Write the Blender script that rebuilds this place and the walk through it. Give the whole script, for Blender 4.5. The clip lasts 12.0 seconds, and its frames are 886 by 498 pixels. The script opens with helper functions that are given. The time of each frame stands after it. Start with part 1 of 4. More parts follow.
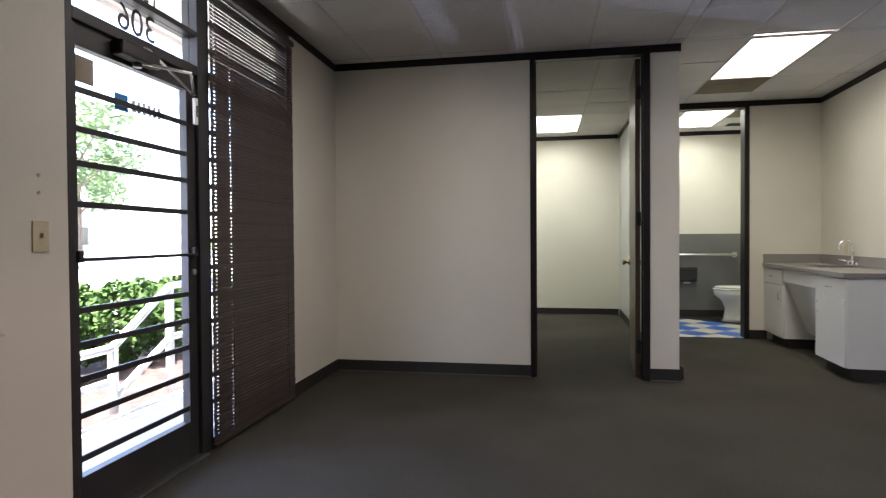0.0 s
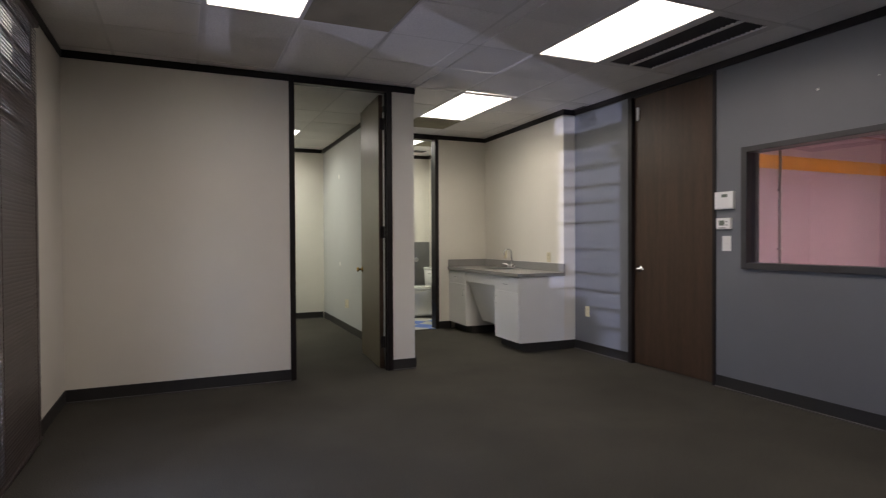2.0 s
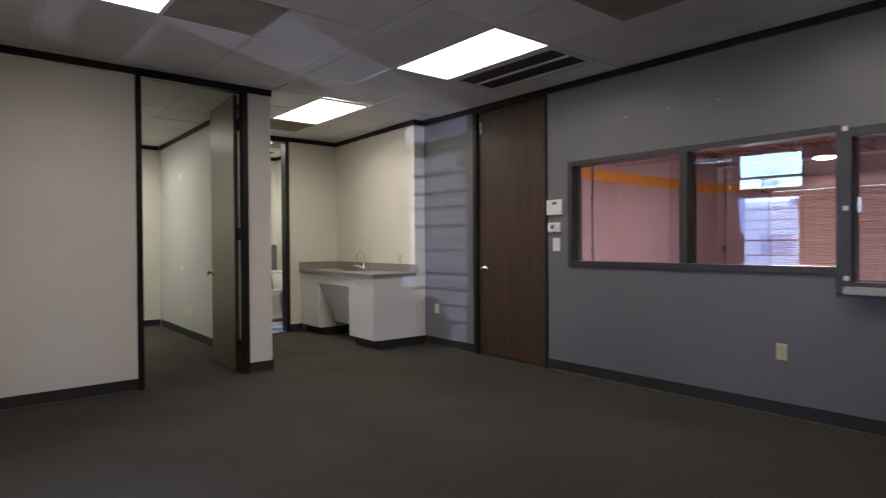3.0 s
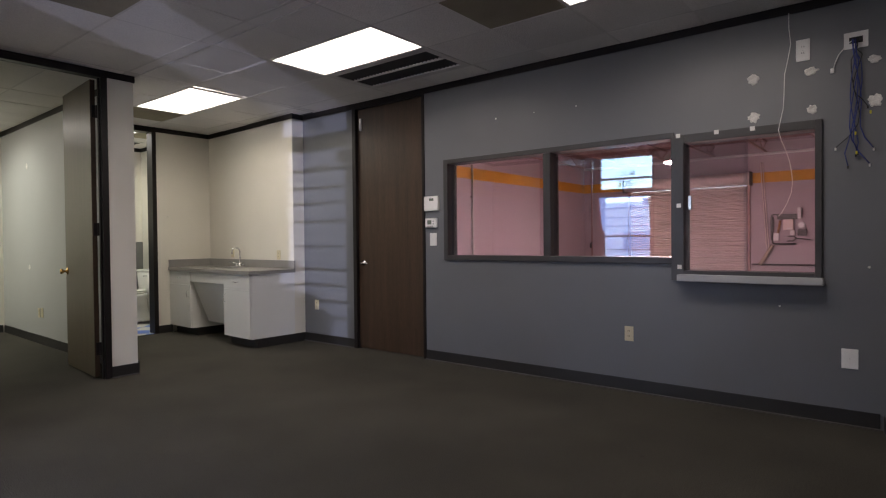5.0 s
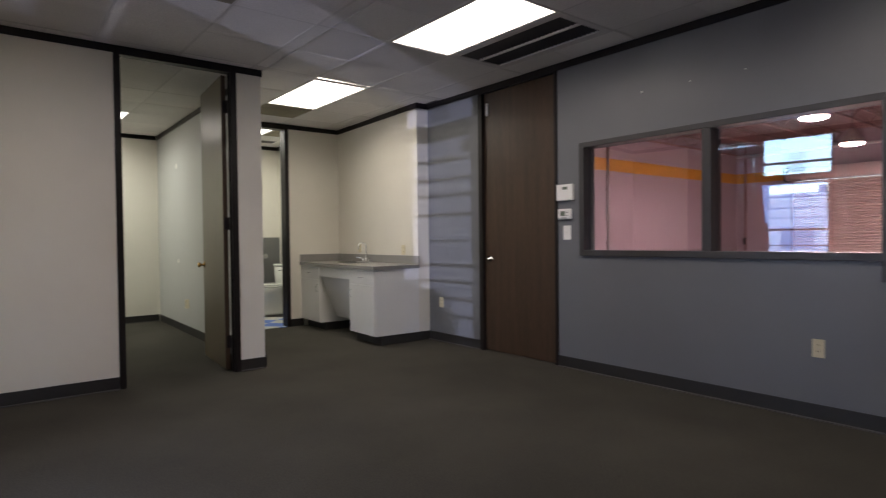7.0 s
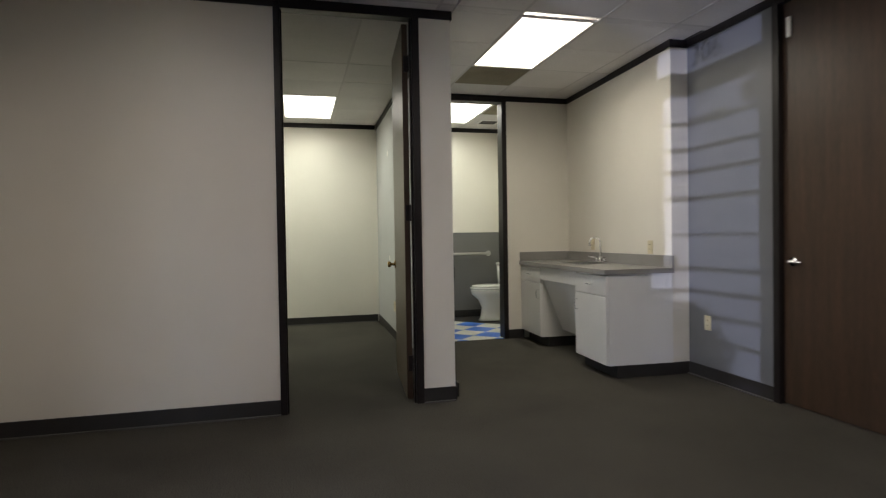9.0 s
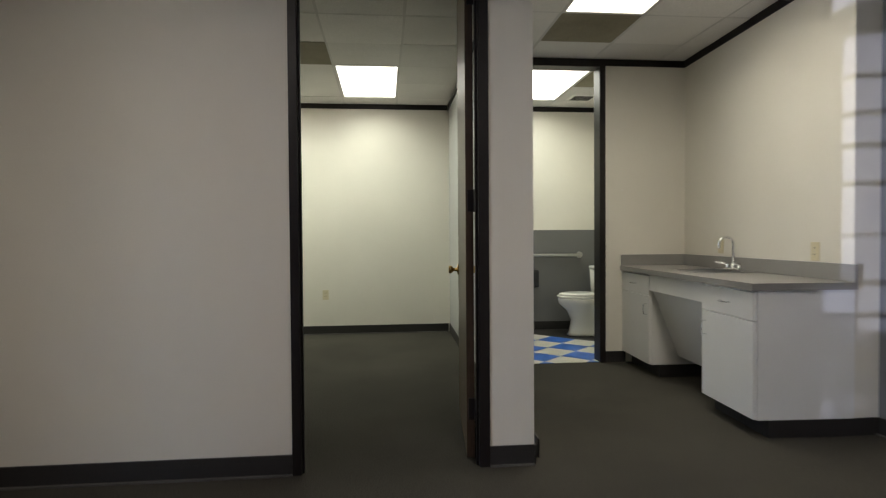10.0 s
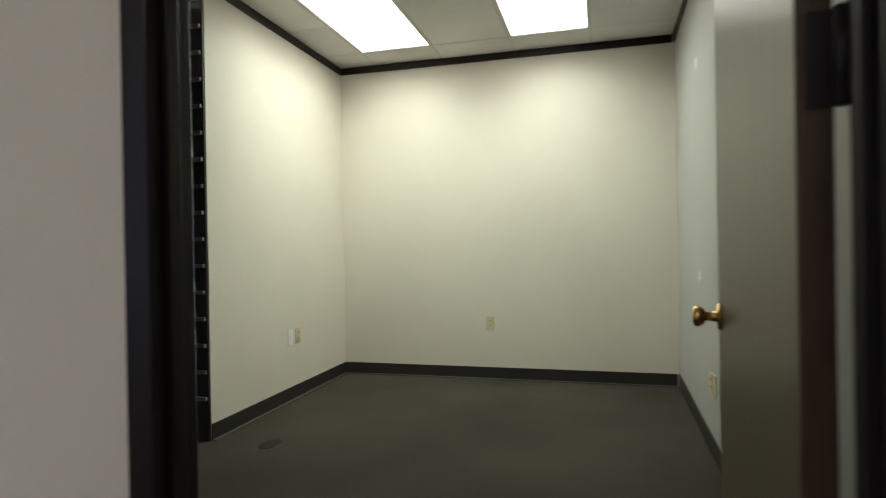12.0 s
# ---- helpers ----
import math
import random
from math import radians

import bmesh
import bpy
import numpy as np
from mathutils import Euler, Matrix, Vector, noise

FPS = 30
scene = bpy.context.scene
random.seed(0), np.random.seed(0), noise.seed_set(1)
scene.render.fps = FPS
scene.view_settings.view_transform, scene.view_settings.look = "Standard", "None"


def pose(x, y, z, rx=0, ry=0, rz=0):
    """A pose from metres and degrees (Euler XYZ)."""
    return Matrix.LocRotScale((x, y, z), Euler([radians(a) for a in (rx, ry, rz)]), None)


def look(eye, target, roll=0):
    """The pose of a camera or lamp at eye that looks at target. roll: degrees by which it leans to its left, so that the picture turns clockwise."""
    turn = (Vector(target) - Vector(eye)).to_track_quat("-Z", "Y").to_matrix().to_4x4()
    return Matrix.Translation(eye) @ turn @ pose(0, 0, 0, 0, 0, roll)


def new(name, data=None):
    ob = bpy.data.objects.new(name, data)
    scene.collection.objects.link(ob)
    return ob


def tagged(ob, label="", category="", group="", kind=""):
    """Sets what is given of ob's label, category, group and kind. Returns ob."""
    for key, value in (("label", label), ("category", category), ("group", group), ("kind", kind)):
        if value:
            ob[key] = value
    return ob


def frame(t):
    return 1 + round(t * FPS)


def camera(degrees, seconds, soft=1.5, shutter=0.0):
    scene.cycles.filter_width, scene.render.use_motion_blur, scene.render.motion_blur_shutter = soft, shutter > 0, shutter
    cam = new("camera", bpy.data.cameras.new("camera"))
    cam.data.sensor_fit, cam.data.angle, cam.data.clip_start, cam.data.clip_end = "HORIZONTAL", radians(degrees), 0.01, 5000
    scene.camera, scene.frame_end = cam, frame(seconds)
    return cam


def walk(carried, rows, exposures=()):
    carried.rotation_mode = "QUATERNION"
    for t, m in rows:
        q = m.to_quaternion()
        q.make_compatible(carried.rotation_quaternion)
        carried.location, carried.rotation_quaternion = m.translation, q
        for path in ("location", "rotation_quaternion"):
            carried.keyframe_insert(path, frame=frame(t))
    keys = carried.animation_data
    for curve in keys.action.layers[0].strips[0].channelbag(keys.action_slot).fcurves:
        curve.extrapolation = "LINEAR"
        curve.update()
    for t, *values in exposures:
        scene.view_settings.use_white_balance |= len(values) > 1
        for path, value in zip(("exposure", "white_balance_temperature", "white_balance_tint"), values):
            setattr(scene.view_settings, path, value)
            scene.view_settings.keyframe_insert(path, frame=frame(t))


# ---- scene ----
cam = camera(74.6, 12.0, soft=1.15, shutter=0.4)
PATH = [
    (0, (-0.078, -0.129, 1.165), (-0.426, 1.84, 1.131), -0.4),
    (0.5, (-0.306, -0.168, 1.226), (-0.427, 1.828, 1.192), -0.3),
    (1, (-0.567, -0.26, 1.242), (-0.357, 1.729, 1.21), -0.3),
    (1.5, (-0.803, -0.342, 1.252), (-0.227, 1.573, 1.221), -0.2),
    (2, (-1.076, -0.46, 1.239), (-0.258, 1.365, 1.21), -0.3),
    (2.5, (-1.251, -0.519, 1.247), (-0.204, 1.185, 1.218), -0.3),
    (3, (-1.373, -0.596, 1.223), (-0.088, 0.937, 1.203), -0.4),
    (3.5, (-1.41, -0.664, 1.228), (-0.01, 0.764, 1.203), -0.5),
    (5.5, (-1.412, -0.72, 1.189), (0.159, 0.517, 1.159), -0.6),
    (6, (-1.355, -0.681, 1.19), (0.2, 0.576, 1.155), -0.7),
    (6.5, (-1.248, -0.563, 1.182), (0.199, 0.817, 1.143), -0.7),
    (7, (-1.05, -0.384, 1.164), (0.196, 1.181, 1.128), -0.7),
    (7.5, (-0.806, -0.227, 1.154), (0.219, 1.49, 1.119), -0.7),
    (9.5, (0.099, 1.403, 1.14), (0.436, 3.374, 1.102), -0.7),
    (10, (0.246, 1.975, 1.139), (0.444, 3.965, 1.098), -0.4),
    (10.5, (0.366, 2.579, 1.155), (0.442, 4.577, 1.107), -0.8),
    (11, (0.418, 3.144, 1.143), (0.261, 5.137, 1.099), -0.9),
    (11.5, (0.442, 3.647, 1.097), (0.127, 5.623, 1.081), -1.0),
    (12, (0.428, 4.133, 1.113), (-0.089, 6.065, 1.105), -1.0),
]
EXPOSURE = [(0, 3.9, 6480, 14), (2, 3.7, 6580, 17), (6, 3.7, 6640, 17), (7.5, 3.67, 6640, 16), (9.5, 3.67, 6640, 12), (12, 3.67, 6600, 9)]
walk(cam, [(t, look(eye, target, roll)) for t, eye, target, roll in PATH], EXPOSURE)

# ---- light ----
world = bpy.data.worlds.new("world")
scene.world = world
world.use_nodes = True
wn = world.node_tree.nodes
sky = wn.new("ShaderNodeTexSky")
sky.sky_type, sky.sun_disc = "NISHITA", False
sky.sun_elevation, sky.sun_rotation = radians(61), radians(215)
world.node_tree.links.new(sky.outputs[0], wn["Background"].inputs[0])
wn["Background"].inputs[1].default_value = 0.15

sun = new("sun", bpy.data.lights.new("sun", "SUN"))
sun.data.energy, sun.data.angle, sun.data.color = 5.0, radians(0.5), (1, 0.95, 0.87)
sun.matrix_world = look((0, 0, 0), (0.25, 0.36, -0.88))

# spot lamp standing in for sun off a car windscreen across the lot
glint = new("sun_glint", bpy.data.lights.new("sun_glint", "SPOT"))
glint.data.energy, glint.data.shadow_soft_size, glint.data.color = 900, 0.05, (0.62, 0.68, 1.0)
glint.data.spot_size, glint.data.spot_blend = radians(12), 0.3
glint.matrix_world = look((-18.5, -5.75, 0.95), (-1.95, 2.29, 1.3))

# area lamp added outside the glass door to boost the sky's bluish light
sky_fill = new("door_sky_fill", bpy.data.lights.new("door_sky_fill", "AREA"))
sky_fill.data.shape, sky_fill.data.size, sky_fill.data.size_y = "RECTANGLE", 0.78, 1.8
sky_fill.data.energy, sky_fill.data.color, sky_fill.data.spread = 0.8, (0.38, 0.5, 1.0), radians(150)
sky_fill.matrix_world = look((-2.04, 2.31, 1.1), (3.0, 2.31, -0.6))

PANEL = 0.74       # watts of the ceiling panels in the front office
PANEL_BACK = 1.06   # and of the newer tubes in the back rooms
HIGHBAY = 54.0   # radiance of the warehouse lamps


# ---- materials ----
def mat(name, base, rough=0.6, metal=0.0, vary=0.08, scale=3.0, fine=120.0, bump=0.05, tint=None, spec=0.5, grain=None, random_piece=0.0, island=0.0, contrast=(0.55, 1.3)):
    """Principled paint with slow blotches, fine grain and a little relief."""
    m = bpy.data.materials.new(name)
    m.use_nodes = True
    n, l = m.node_tree.nodes, m.node_tree.links
    b = n["Principled BSDF"]
    b.inputs["Roughness"].default_value = rough
    b.inputs["Metallic"].default_value = metal
    b.inputs["Specular IOR Level"].default_value = spec
    co = n.new("ShaderNodeTexCoord")
    mp = n.new("ShaderNodeMapping")
    if grain:
        mp.inputs["Scale"].default_value = grain
    l.new(co.outputs["Object"], mp.inputs["Vector"])
    big, small = n.new("ShaderNodeTexNoise"), n.new("ShaderNodeTexNoise")
    big.inputs["Scale"].default_value, small.inputs["Scale"].default_value = scale, fine
    big.inputs["Detail"].default_value, small.inputs["Detail"].default_value = 5, 2
    l.new(mp.outputs[0], big.inputs["Vector"])
    l.new(mp.outputs[0], small.inputs["Vector"])
    ramp = n.new("ShaderNodeMix")
    ramp.data_type = "RGBA"
    lo = tint or tuple(c * (1 - vary) for c in base)
    hi = tuple(min(1, c * (1 + vary * 0.6)) for c in base)
    ramp.inputs["A"].default_value, ramp.inputs["B"].default_value = (*lo, 1), (*hi, 1)
    s = n.new("ShaderNodeMapRange")
    s.inputs["From Min"].default_value, s.inputs["From Max"].default_value = 0.3, 0.7
    l.new(big.outputs["Fac"], s.inputs["Value"])
    l.new(s.outputs[0], ramp.inputs["Factor"])
    mul = n.new("ShaderNodeMix")
    mul.data_type, mul.blend_type = "RGBA", "MULTIPLY"
    mul.inputs["Factor"].default_value = min(1.0, vary * 2.5)
    g = n.new("ShaderNodeMapRange")
    g.inputs["From Min"].default_value, g.inputs["From Max"].default_value = 0.25, 0.75
    g.inputs["To Min"].default_value, g.inputs["To Max"].default_value = contrast
    l.new(small.outputs["Fac"], g.inputs["Value"])
    l.new(ramp.outputs["Result"], mul.inputs["A"])
    l.new(g.outputs[0], mul.inputs["B"])
    out = mul.outputs["Result"]
    if random_piece:
        info, h = n.new("ShaderNodeObjectInfo"), n.new("ShaderNodeHueSaturation")
        r = n.new("ShaderNodeMapRange")
        r.inputs["To Min"].default_value, r.inputs["To Max"].default_value = 1 - random_piece, 1 + random_piece
        l.new(info.outputs["Random"], r.inputs["Value"])
        l.new(r.outputs[0], h.inputs["Value"])
        l.new(out, h.inputs["Color"])
        out = h.outputs[0]
    if island:
        geo, h = n.new("ShaderNodeNewGeometry"), n.new("ShaderNodeHueSaturation")
        r = n.new("ShaderNodeMapRange")
        r.inputs["To Min"].default_value, r.inputs["To Max"].default_value = 1 - island, 1 + island
        l.new(geo.outputs["Random Per Island"], r.inputs["Value"])
        l.new(r.outputs[0], h.inputs["Value"])
        l.new(out, h.inputs["Color"])
        out = h.outputs[0]
    l.new(out, b.inputs["Base Color"])
    if bump:
        bp = n.new("ShaderNodeBump")
        bp.inputs["Strength"].default_value, bp.inputs["Distance"].default_value = bump, 0.01
        l.new(small.outputs["Fac"], bp.inputs["Height"])
        l.new(bp.outputs[0], b.inputs["Normal"])
    return m


def glow(name, colour, strength):
    m = bpy.data.materials.new(name)
    m.use_nodes = True
    b = m.node_tree.nodes["Principled BSDF"]
    b.inputs["Base Color"].default_value = (0.85, 0.85, 0.8, 1)
    b.inputs["Emission Color"].default_value, b.inputs["Emission Strength"].default_value = (*colour, 1), strength
    return m


def pane_glass(name, tint=(1, 1, 1), gain=1.0, gloss=(0.8, 0.8, 0.8)):
    """Thin window glass: clear, with mirror gloss that grows at grazing angles."""
    m = bpy.data.materials.new(name)
    m.use_nodes = True
    n, l = m.node_tree.nodes, m.node_tree.links
    n.remove(n["Principled BSDF"])
    t, g, mix = n.new("ShaderNodeBsdfTransparent"), n.new("ShaderNodeBsdfGlossy"), n.new("ShaderNodeMixShader")
    t.inputs["Color"].default_value = (*tint, 1)
    g.inputs["Roughness"].default_value = 0.0
    g.inputs["Color"].default_value = (*gloss, 1)
    lw, p, k = n.new("ShaderNodeLayerWeight"), n.new("ShaderNodeMath"), n.new("ShaderNodeMath")
    lw.inputs["Blend"].default_value = 0.5
    p.operation, p.inputs[1].default_value = "POWER", 5
    k.operation, k.inputs[1].default_value, k.inputs[2].default_value = "MULTIPLY_ADD", 0.9, 0.045 * gain
    l.new(lw.outputs["Facing"], p.inputs[0])
    l.new(p.outputs[0], k.inputs[0])
    l.new(k.outputs[0], mix.inputs[0])
    l.new(t.outputs[0], mix.inputs[1])
    l.new(g.outputs[0], mix.inputs[2])
    l.new(mix.outputs[0], n["Material Output"].inputs[0])
    return m


M_WHITE = mat("warm_white_paint", (0.72, 0.685, 0.605), 0.55, vary=0.05, scale=1.2, fine=260, bump=0.08)
M_GREY = mat("grey_satin_paint", (0.155, 0.16, 0.17), 0.42, vary=0.07, scale=1.3, fine=240, bump=0.08)
M_OFFICE_GREY = mat("pale_grey_paint", (0.42, 0.43, 0.42), 0.5, vary=0.05, scale=1.3, fine=240, bump=0.08)
M_BASE = mat("dark_vinyl_cove_base", (0.022, 0.02, 0.019), 0.5, vary=0.15, scale=4)
M_TRIM = mat("dark_brown_metal_trim", (0.014, 0.011, 0.0105), 0.42, spec=0.3, vary=0.12, scale=5)
M_BRONZE = mat("dark_bronze_aluminium", (0.025, 0.022, 0.024), 0.5, 0.0, vary=0.12, scale=6)
M_STEEL_GREY = mat("dark_grey_painted_steel", (0.05, 0.048, 0.048), 0.4, vary=0.1, scale=5)
M_CARPET = mat("charcoal_carpet", (0.06, 0.056, 0.046), 0.95, vary=0.2, scale=1.1, fine=150, bump=0.9, spec=0.1, contrast=(0.1, 1.9))
M_TILE_C = mat("off_white_ceiling_board", (0.74, 0.72, 0.70), 0.85, vary=0.1, scale=1.1, fine=110, bump=0.5, spec=0.2, island=0.09)
M_TILE_OLD = mat("brown_stained_ceiling_board", (0.3, 0.27, 0.2), 0.9, vary=0.22, scale=2.2, fine=150, bump=0.3, spec=0.2)
M_TBAR = mat("ceiling_grid_metal", (0.6, 0.58, 0.56), 0.5, vary=0.08, scale=4)
M_WOOD = mat("walnut_door_veneer", (0.062, 0.035, 0.02), 0.42, vary=0.3, scale=2.4, fine=26, bump=0.05, grain=(9, 9, 0.55))
M_WOOD_LT = mat("worn_door_veneer", (0.105, 0.08, 0.046), 0.38, vary=0.13, scale=2.4, fine=26, bump=0.05, grain=(9, 9, 0.55))
M_LAM = mat("white_laminate", (0.74, 0.73, 0.7), 0.38, vary=0.04, scale=2, fine=200, bump=0.02)
M_COUNTER = mat("grey_laminate", (0.27, 0.26, 0.245), 0.35, vary=0.1, scale=2.5, fine=350, bump=0.02)
M_CHROME = mat("chrome", (0.8, 0.8, 0.8), 0.12, 1.0, vary=0.05, bump=0)
M_BRASS = mat("polished_brass", (0.75, 0.5, 0.18), 0.2, 1.0, vary=0.1, bump=0)
M_STEEL = mat("brushed_steel", (0.55, 0.55, 0.54), 0.3, 1.0, vary=0.1, bump=0.02)
M_ALMOND = mat("almond_plastic", (0.62, 0.55, 0.37), 0.4, vary=0.05, bump=0)
M_PLASTIC = mat("white_plastic", (0.8, 0.79, 0.76), 0.4, vary=0.04, bump=0)
M_DARK = mat("black_plastic", (0.015, 0.015, 0.016), 0.4, vary=0.15, bump=0.02)
M_LCD = mat("grey_lcd", (0.18, 0.21, 0.17), 0.2, vary=0.05, bump=0)
M_PORC = mat("white_porcelain", (0.8, 0.79, 0.74), 0.12, vary=0.03, bump=0)
M_BLUE_T = mat("blue_vinyl_tile", (0.03, 0.13, 0.5), 0.35, vary=0.12, scale=7, bump=0.02, random_piece=0.12)
M_PALE_T = mat("beige_vinyl_tile", (0.56, 0.54, 0.46), 0.4, vary=0.1, scale=7, bump=0.02, random_piece=0.06)
M_WAINS = mat("grey_wainscot_paint", (0.15, 0.15, 0.145), 0.4, vary=0.08, scale=2)
M_BLIND = mat("dark_brown_blind_slat", (0.05, 0.035, 0.032), 0.35, vary=0.12, scale=8, bump=0, random_piece=0.2)
M_CORD = mat("blind_cord", (0.08, 0.06, 0.055), 0.8, vary=0.1, bump=0)
M_PATCH = mat("torn_drywall_paper", (0.78, 0.76, 0.71), 0.9, vary=0.15, scale=40, fine=160, bump=0.5)
# paler than the base: light caught on the lip is in the colour
M_LIP = mat("light_catching_vinyl_lip", (0.075, 0.07, 0.065), 0.6, vary=0.2, scale=6)
M_STAIN = mat("stained_carpet_pile", (0.042, 0.038, 0.032), 0.95, vary=0.3, scale=20, fine=200, bump=0.9, spec=0.1)
M_SILL = mat("pale_grey_sill_laminate", (0.4, 0.4, 0.41), 0.35, vary=0.06, scale=3, fine=250, bump=0.02)
M_TAPE = mat("white_foam_tape", (0.8, 0.79, 0.76), 0.8, vary=0.06, bump=0.05)
M_BLUECABLE = mat("blue_cable", (0.02, 0.04, 0.22), 0.45, vary=0.1, bump=0)
M_YELLOW = mat("yellow_plastic_tag", (0.7, 0.6, 0.03), 0.5, vary=0.05, bump=0)
M_ORANGE_TUBE = mat("orange_brown_conduit", (0.42, 0.2, 0.08), 0.5, vary=0.2, scale=8)
# pinkish cast of the warehouse light is mixed into this colour
M_PINK = mat("pink_cast_block_paint", (0.43, 0.355, 0.385), 0.7, vary=0.07, scale=0.8, fine=60, bump=0.1)
M_ORANGE = mat("orange_yellow_band_paint", (0.66, 0.32, 0.02), 0.6, vary=0.08, scale=1.2)
M_ROOF = mat("painted_roof_deck", (0.32, 0.2, 0.19), 0.8, vary=0.12, scale=1.0)
M_JOIST = mat("primed_steel_joist", (0.36, 0.22, 0.2), 0.6, vary=0.15, scale=2)
M_ROLL = mat("galvanised_roll_door", (0.8, 0.68, 0.63), 0.5, 0.0, vary=0.1, scale=1.5, random_piece=0.05)
M_CONC = mat("concrete", (0.45, 0.44, 0.41), 0.9, vary=0.15, scale=1.0, fine=80, bump=0.3)
M_ASPH = mat("pale_worn_paving", (0.3, 0.3, 0.29), 0.95, vary=0.25, scale=0.5, fine=60, bump=0.4)
M_MULCH = mat("brown_mulch", (0.055, 0.034, 0.03), 1.0, vary=0.5, scale=9, fine=60, bump=1.0)
M_RAILW = mat("white_painted_pipe", (0.75, 0.75, 0.74), 0.4, vary=0.05, bump=0)
M_LEAF = mat("hedge_leaf", (0.035, 0.075, 0.016), 0.7, vary=0.5, scale=9, bump=0, spec=0.1)
M_LEAF2 = mat("tree_leaf", (0.12, 0.19, 0.07), 0.55, vary=0.5, scale=2, bump=0)
M_BARK = mat("bark", (0.12, 0.09, 0.07), 0.9, vary=0.3, scale=8, fine=40, bump=0.8)
M_STUCCO = mat("tan_stucco", (0.5, 0.42, 0.34), 0.9, vary=0.1, scale=1.5, fine=90, bump=0.4)
M_SOFFIT = mat("white_soffit_board", (0.7, 0.66, 0.64), 0.8, vary=0.05, scale=1.5)
M_CARPAINT = mat("silver_car_paint", (0.5, 0.51, 0.53), 0.25, 0.3, vary=0.03, bump=0)
M_TYRE = mat("tyre_rubber", (0.02, 0.02, 0.02), 0.9, vary=0.15)
M_CARGLASS = mat("dark_car_glass", (0.02, 0.025, 0.03), 0.05, vary=0.02, bump=0)
M_GRASS = mat("lawn", (0.07, 0.11, 0.03), 0.95, vary=0.4, scale=0.8, fine=40, bump=0.6)
M_CARDTAN = mat("tan_cardboard", (0.4, 0.33, 0.25), 0.8, vary=0.08)
M_SIGNBLUE = mat("blue_vinyl_sticker", (0.05, 0.25, 0.6), 0.4, vary=0.03, bump=0)
M_LETTER = mat("black_vinyl_lettering", (0.02, 0.02, 0.022), 0.5, vary=0.05, bump=0)
M_GLASS = pane_glass("clear_pane")
# blue gloss tint and raised gain put the sky's colour into the reflections
M_GLASS_IN = pane_glass("sky_gloss_partition_pane", (0.95, 0.94, 0.96), 2.2, (0.62, 0.84, 0.97))
M_PANEL = glow("lit_acrylic_diffuser", (1.0, 0.97, 0.88), 0.35)
M_HIGHBAY = glow("lit_high_bay_lamp", (1.0, 0.69, 0.68), HIGHBAY)


# ---- mesh helpers ----
def box(bm, x0, x1, y0, y1, z0, z1, bev=0.0):
    v = [bm.verts.new(p) for p in ((x0, y0, z0), (x1, y0, z0), (x1, y1, z0), (x0, y1, z0), (x0, y0, z1), (x1, y0, z1), (x1, y1, z1), (x0, y1, z1))]
    f = [bm.faces.new([v[i] for i in q]) for q in ((3, 2, 1, 0), (4, 5, 6, 7), (0, 1, 5, 4), (1, 2, 6, 5), (2, 3, 7, 6), (3, 0, 4, 7))]
    if bev:
        edges = list({e for q in f for e in q.edges})
        bmesh.ops.bevel(bm, geom=edges, offset=bev, segments=2, profile=0.6, affect="EDGES")
    return bm


def boxed(*a, **k):
    return box(bmesh.new(), *a, **k)


def prism(bm, pts, lo, hi, axis="z"):
    """A polygon pushed along an axis. pts in the other two axes, in order."""
    def at(p, h):
        return {"z": (p[0], p[1], h), "y": (p[0], h, p[1]), "x": (h, p[0], p[1])}[axis]
    a, b = [bm.verts.new(at(p, lo)) for p in pts], [bm.verts.new(at(p, hi)) for p in pts]
    bm.faces.new(a[::-1])
    bm.faces.new(b)
    for i in range(len(pts)):
        j = (i + 1) % len(pts)
        bm.faces.new((a[i], a[j], b[j], b[i]))
    bmesh.ops.recalc_face_normals(bm, faces=bm.faces[:])
    return bm


def sweep(bm, pts, r, seg=8, radii=None):
    """A round bar along a line of points."""
    pts = [Vector(p) for p in pts]
    rings = []
    for i, p in enumerate(pts):
        d = (pts[min(i + 1, len(pts) - 1)] - pts[max(i - 1, 0)]).normalized()
        u = d.orthogonal().normalized() if abs(d.z) > 0.95 else d.cross(Vector((0, 0, 1))).normalized()
        w = d.cross(u).normalized()
        rr = radii[i] if radii else r
        rings.append([bm.verts.new(p + rr * (math.cos(2 * math.pi * k / seg) * u + math.sin(2 * math.pi * k / seg) * w)) for k in range(seg)])
    for a, b in zip(rings, rings[1:]):
        off = min(range(seg), key=lambda o: sum((a[k].co - b[(k + o) % seg].co).length for k in range(seg)))
        for k in range(seg):
            f = bm.faces.new((a[k], a[(k + 1) % seg], b[(k + 1 + off) % seg], b[(k + off) % seg]))
            f.smooth = True
    bm.faces.new(rings[0][::-1])
    bm.faces.new(rings[-1])
    bmesh.ops.recalc_face_normals(bm, faces=bm.faces[:])
    return bm


def loft(bm, rings):
    """A smooth closed skin over rings of points with equal counts."""
    vs = [[bm.verts.new(p) for p in r] for r in rings]
    n = len(vs[0])
    for a, b in zip(vs, vs[1:]):
        for k in range(n):
            bm.faces.new((a[k], a[(k + 1) % n], b[(k + 1) % n], b[k])).smooth = True
    bm.faces.new(vs[0][::-1])
    bm.faces.new(vs[-1])
    bmesh.ops.recalc_face_normals(bm, faces=bm.faces[:])
    return bm


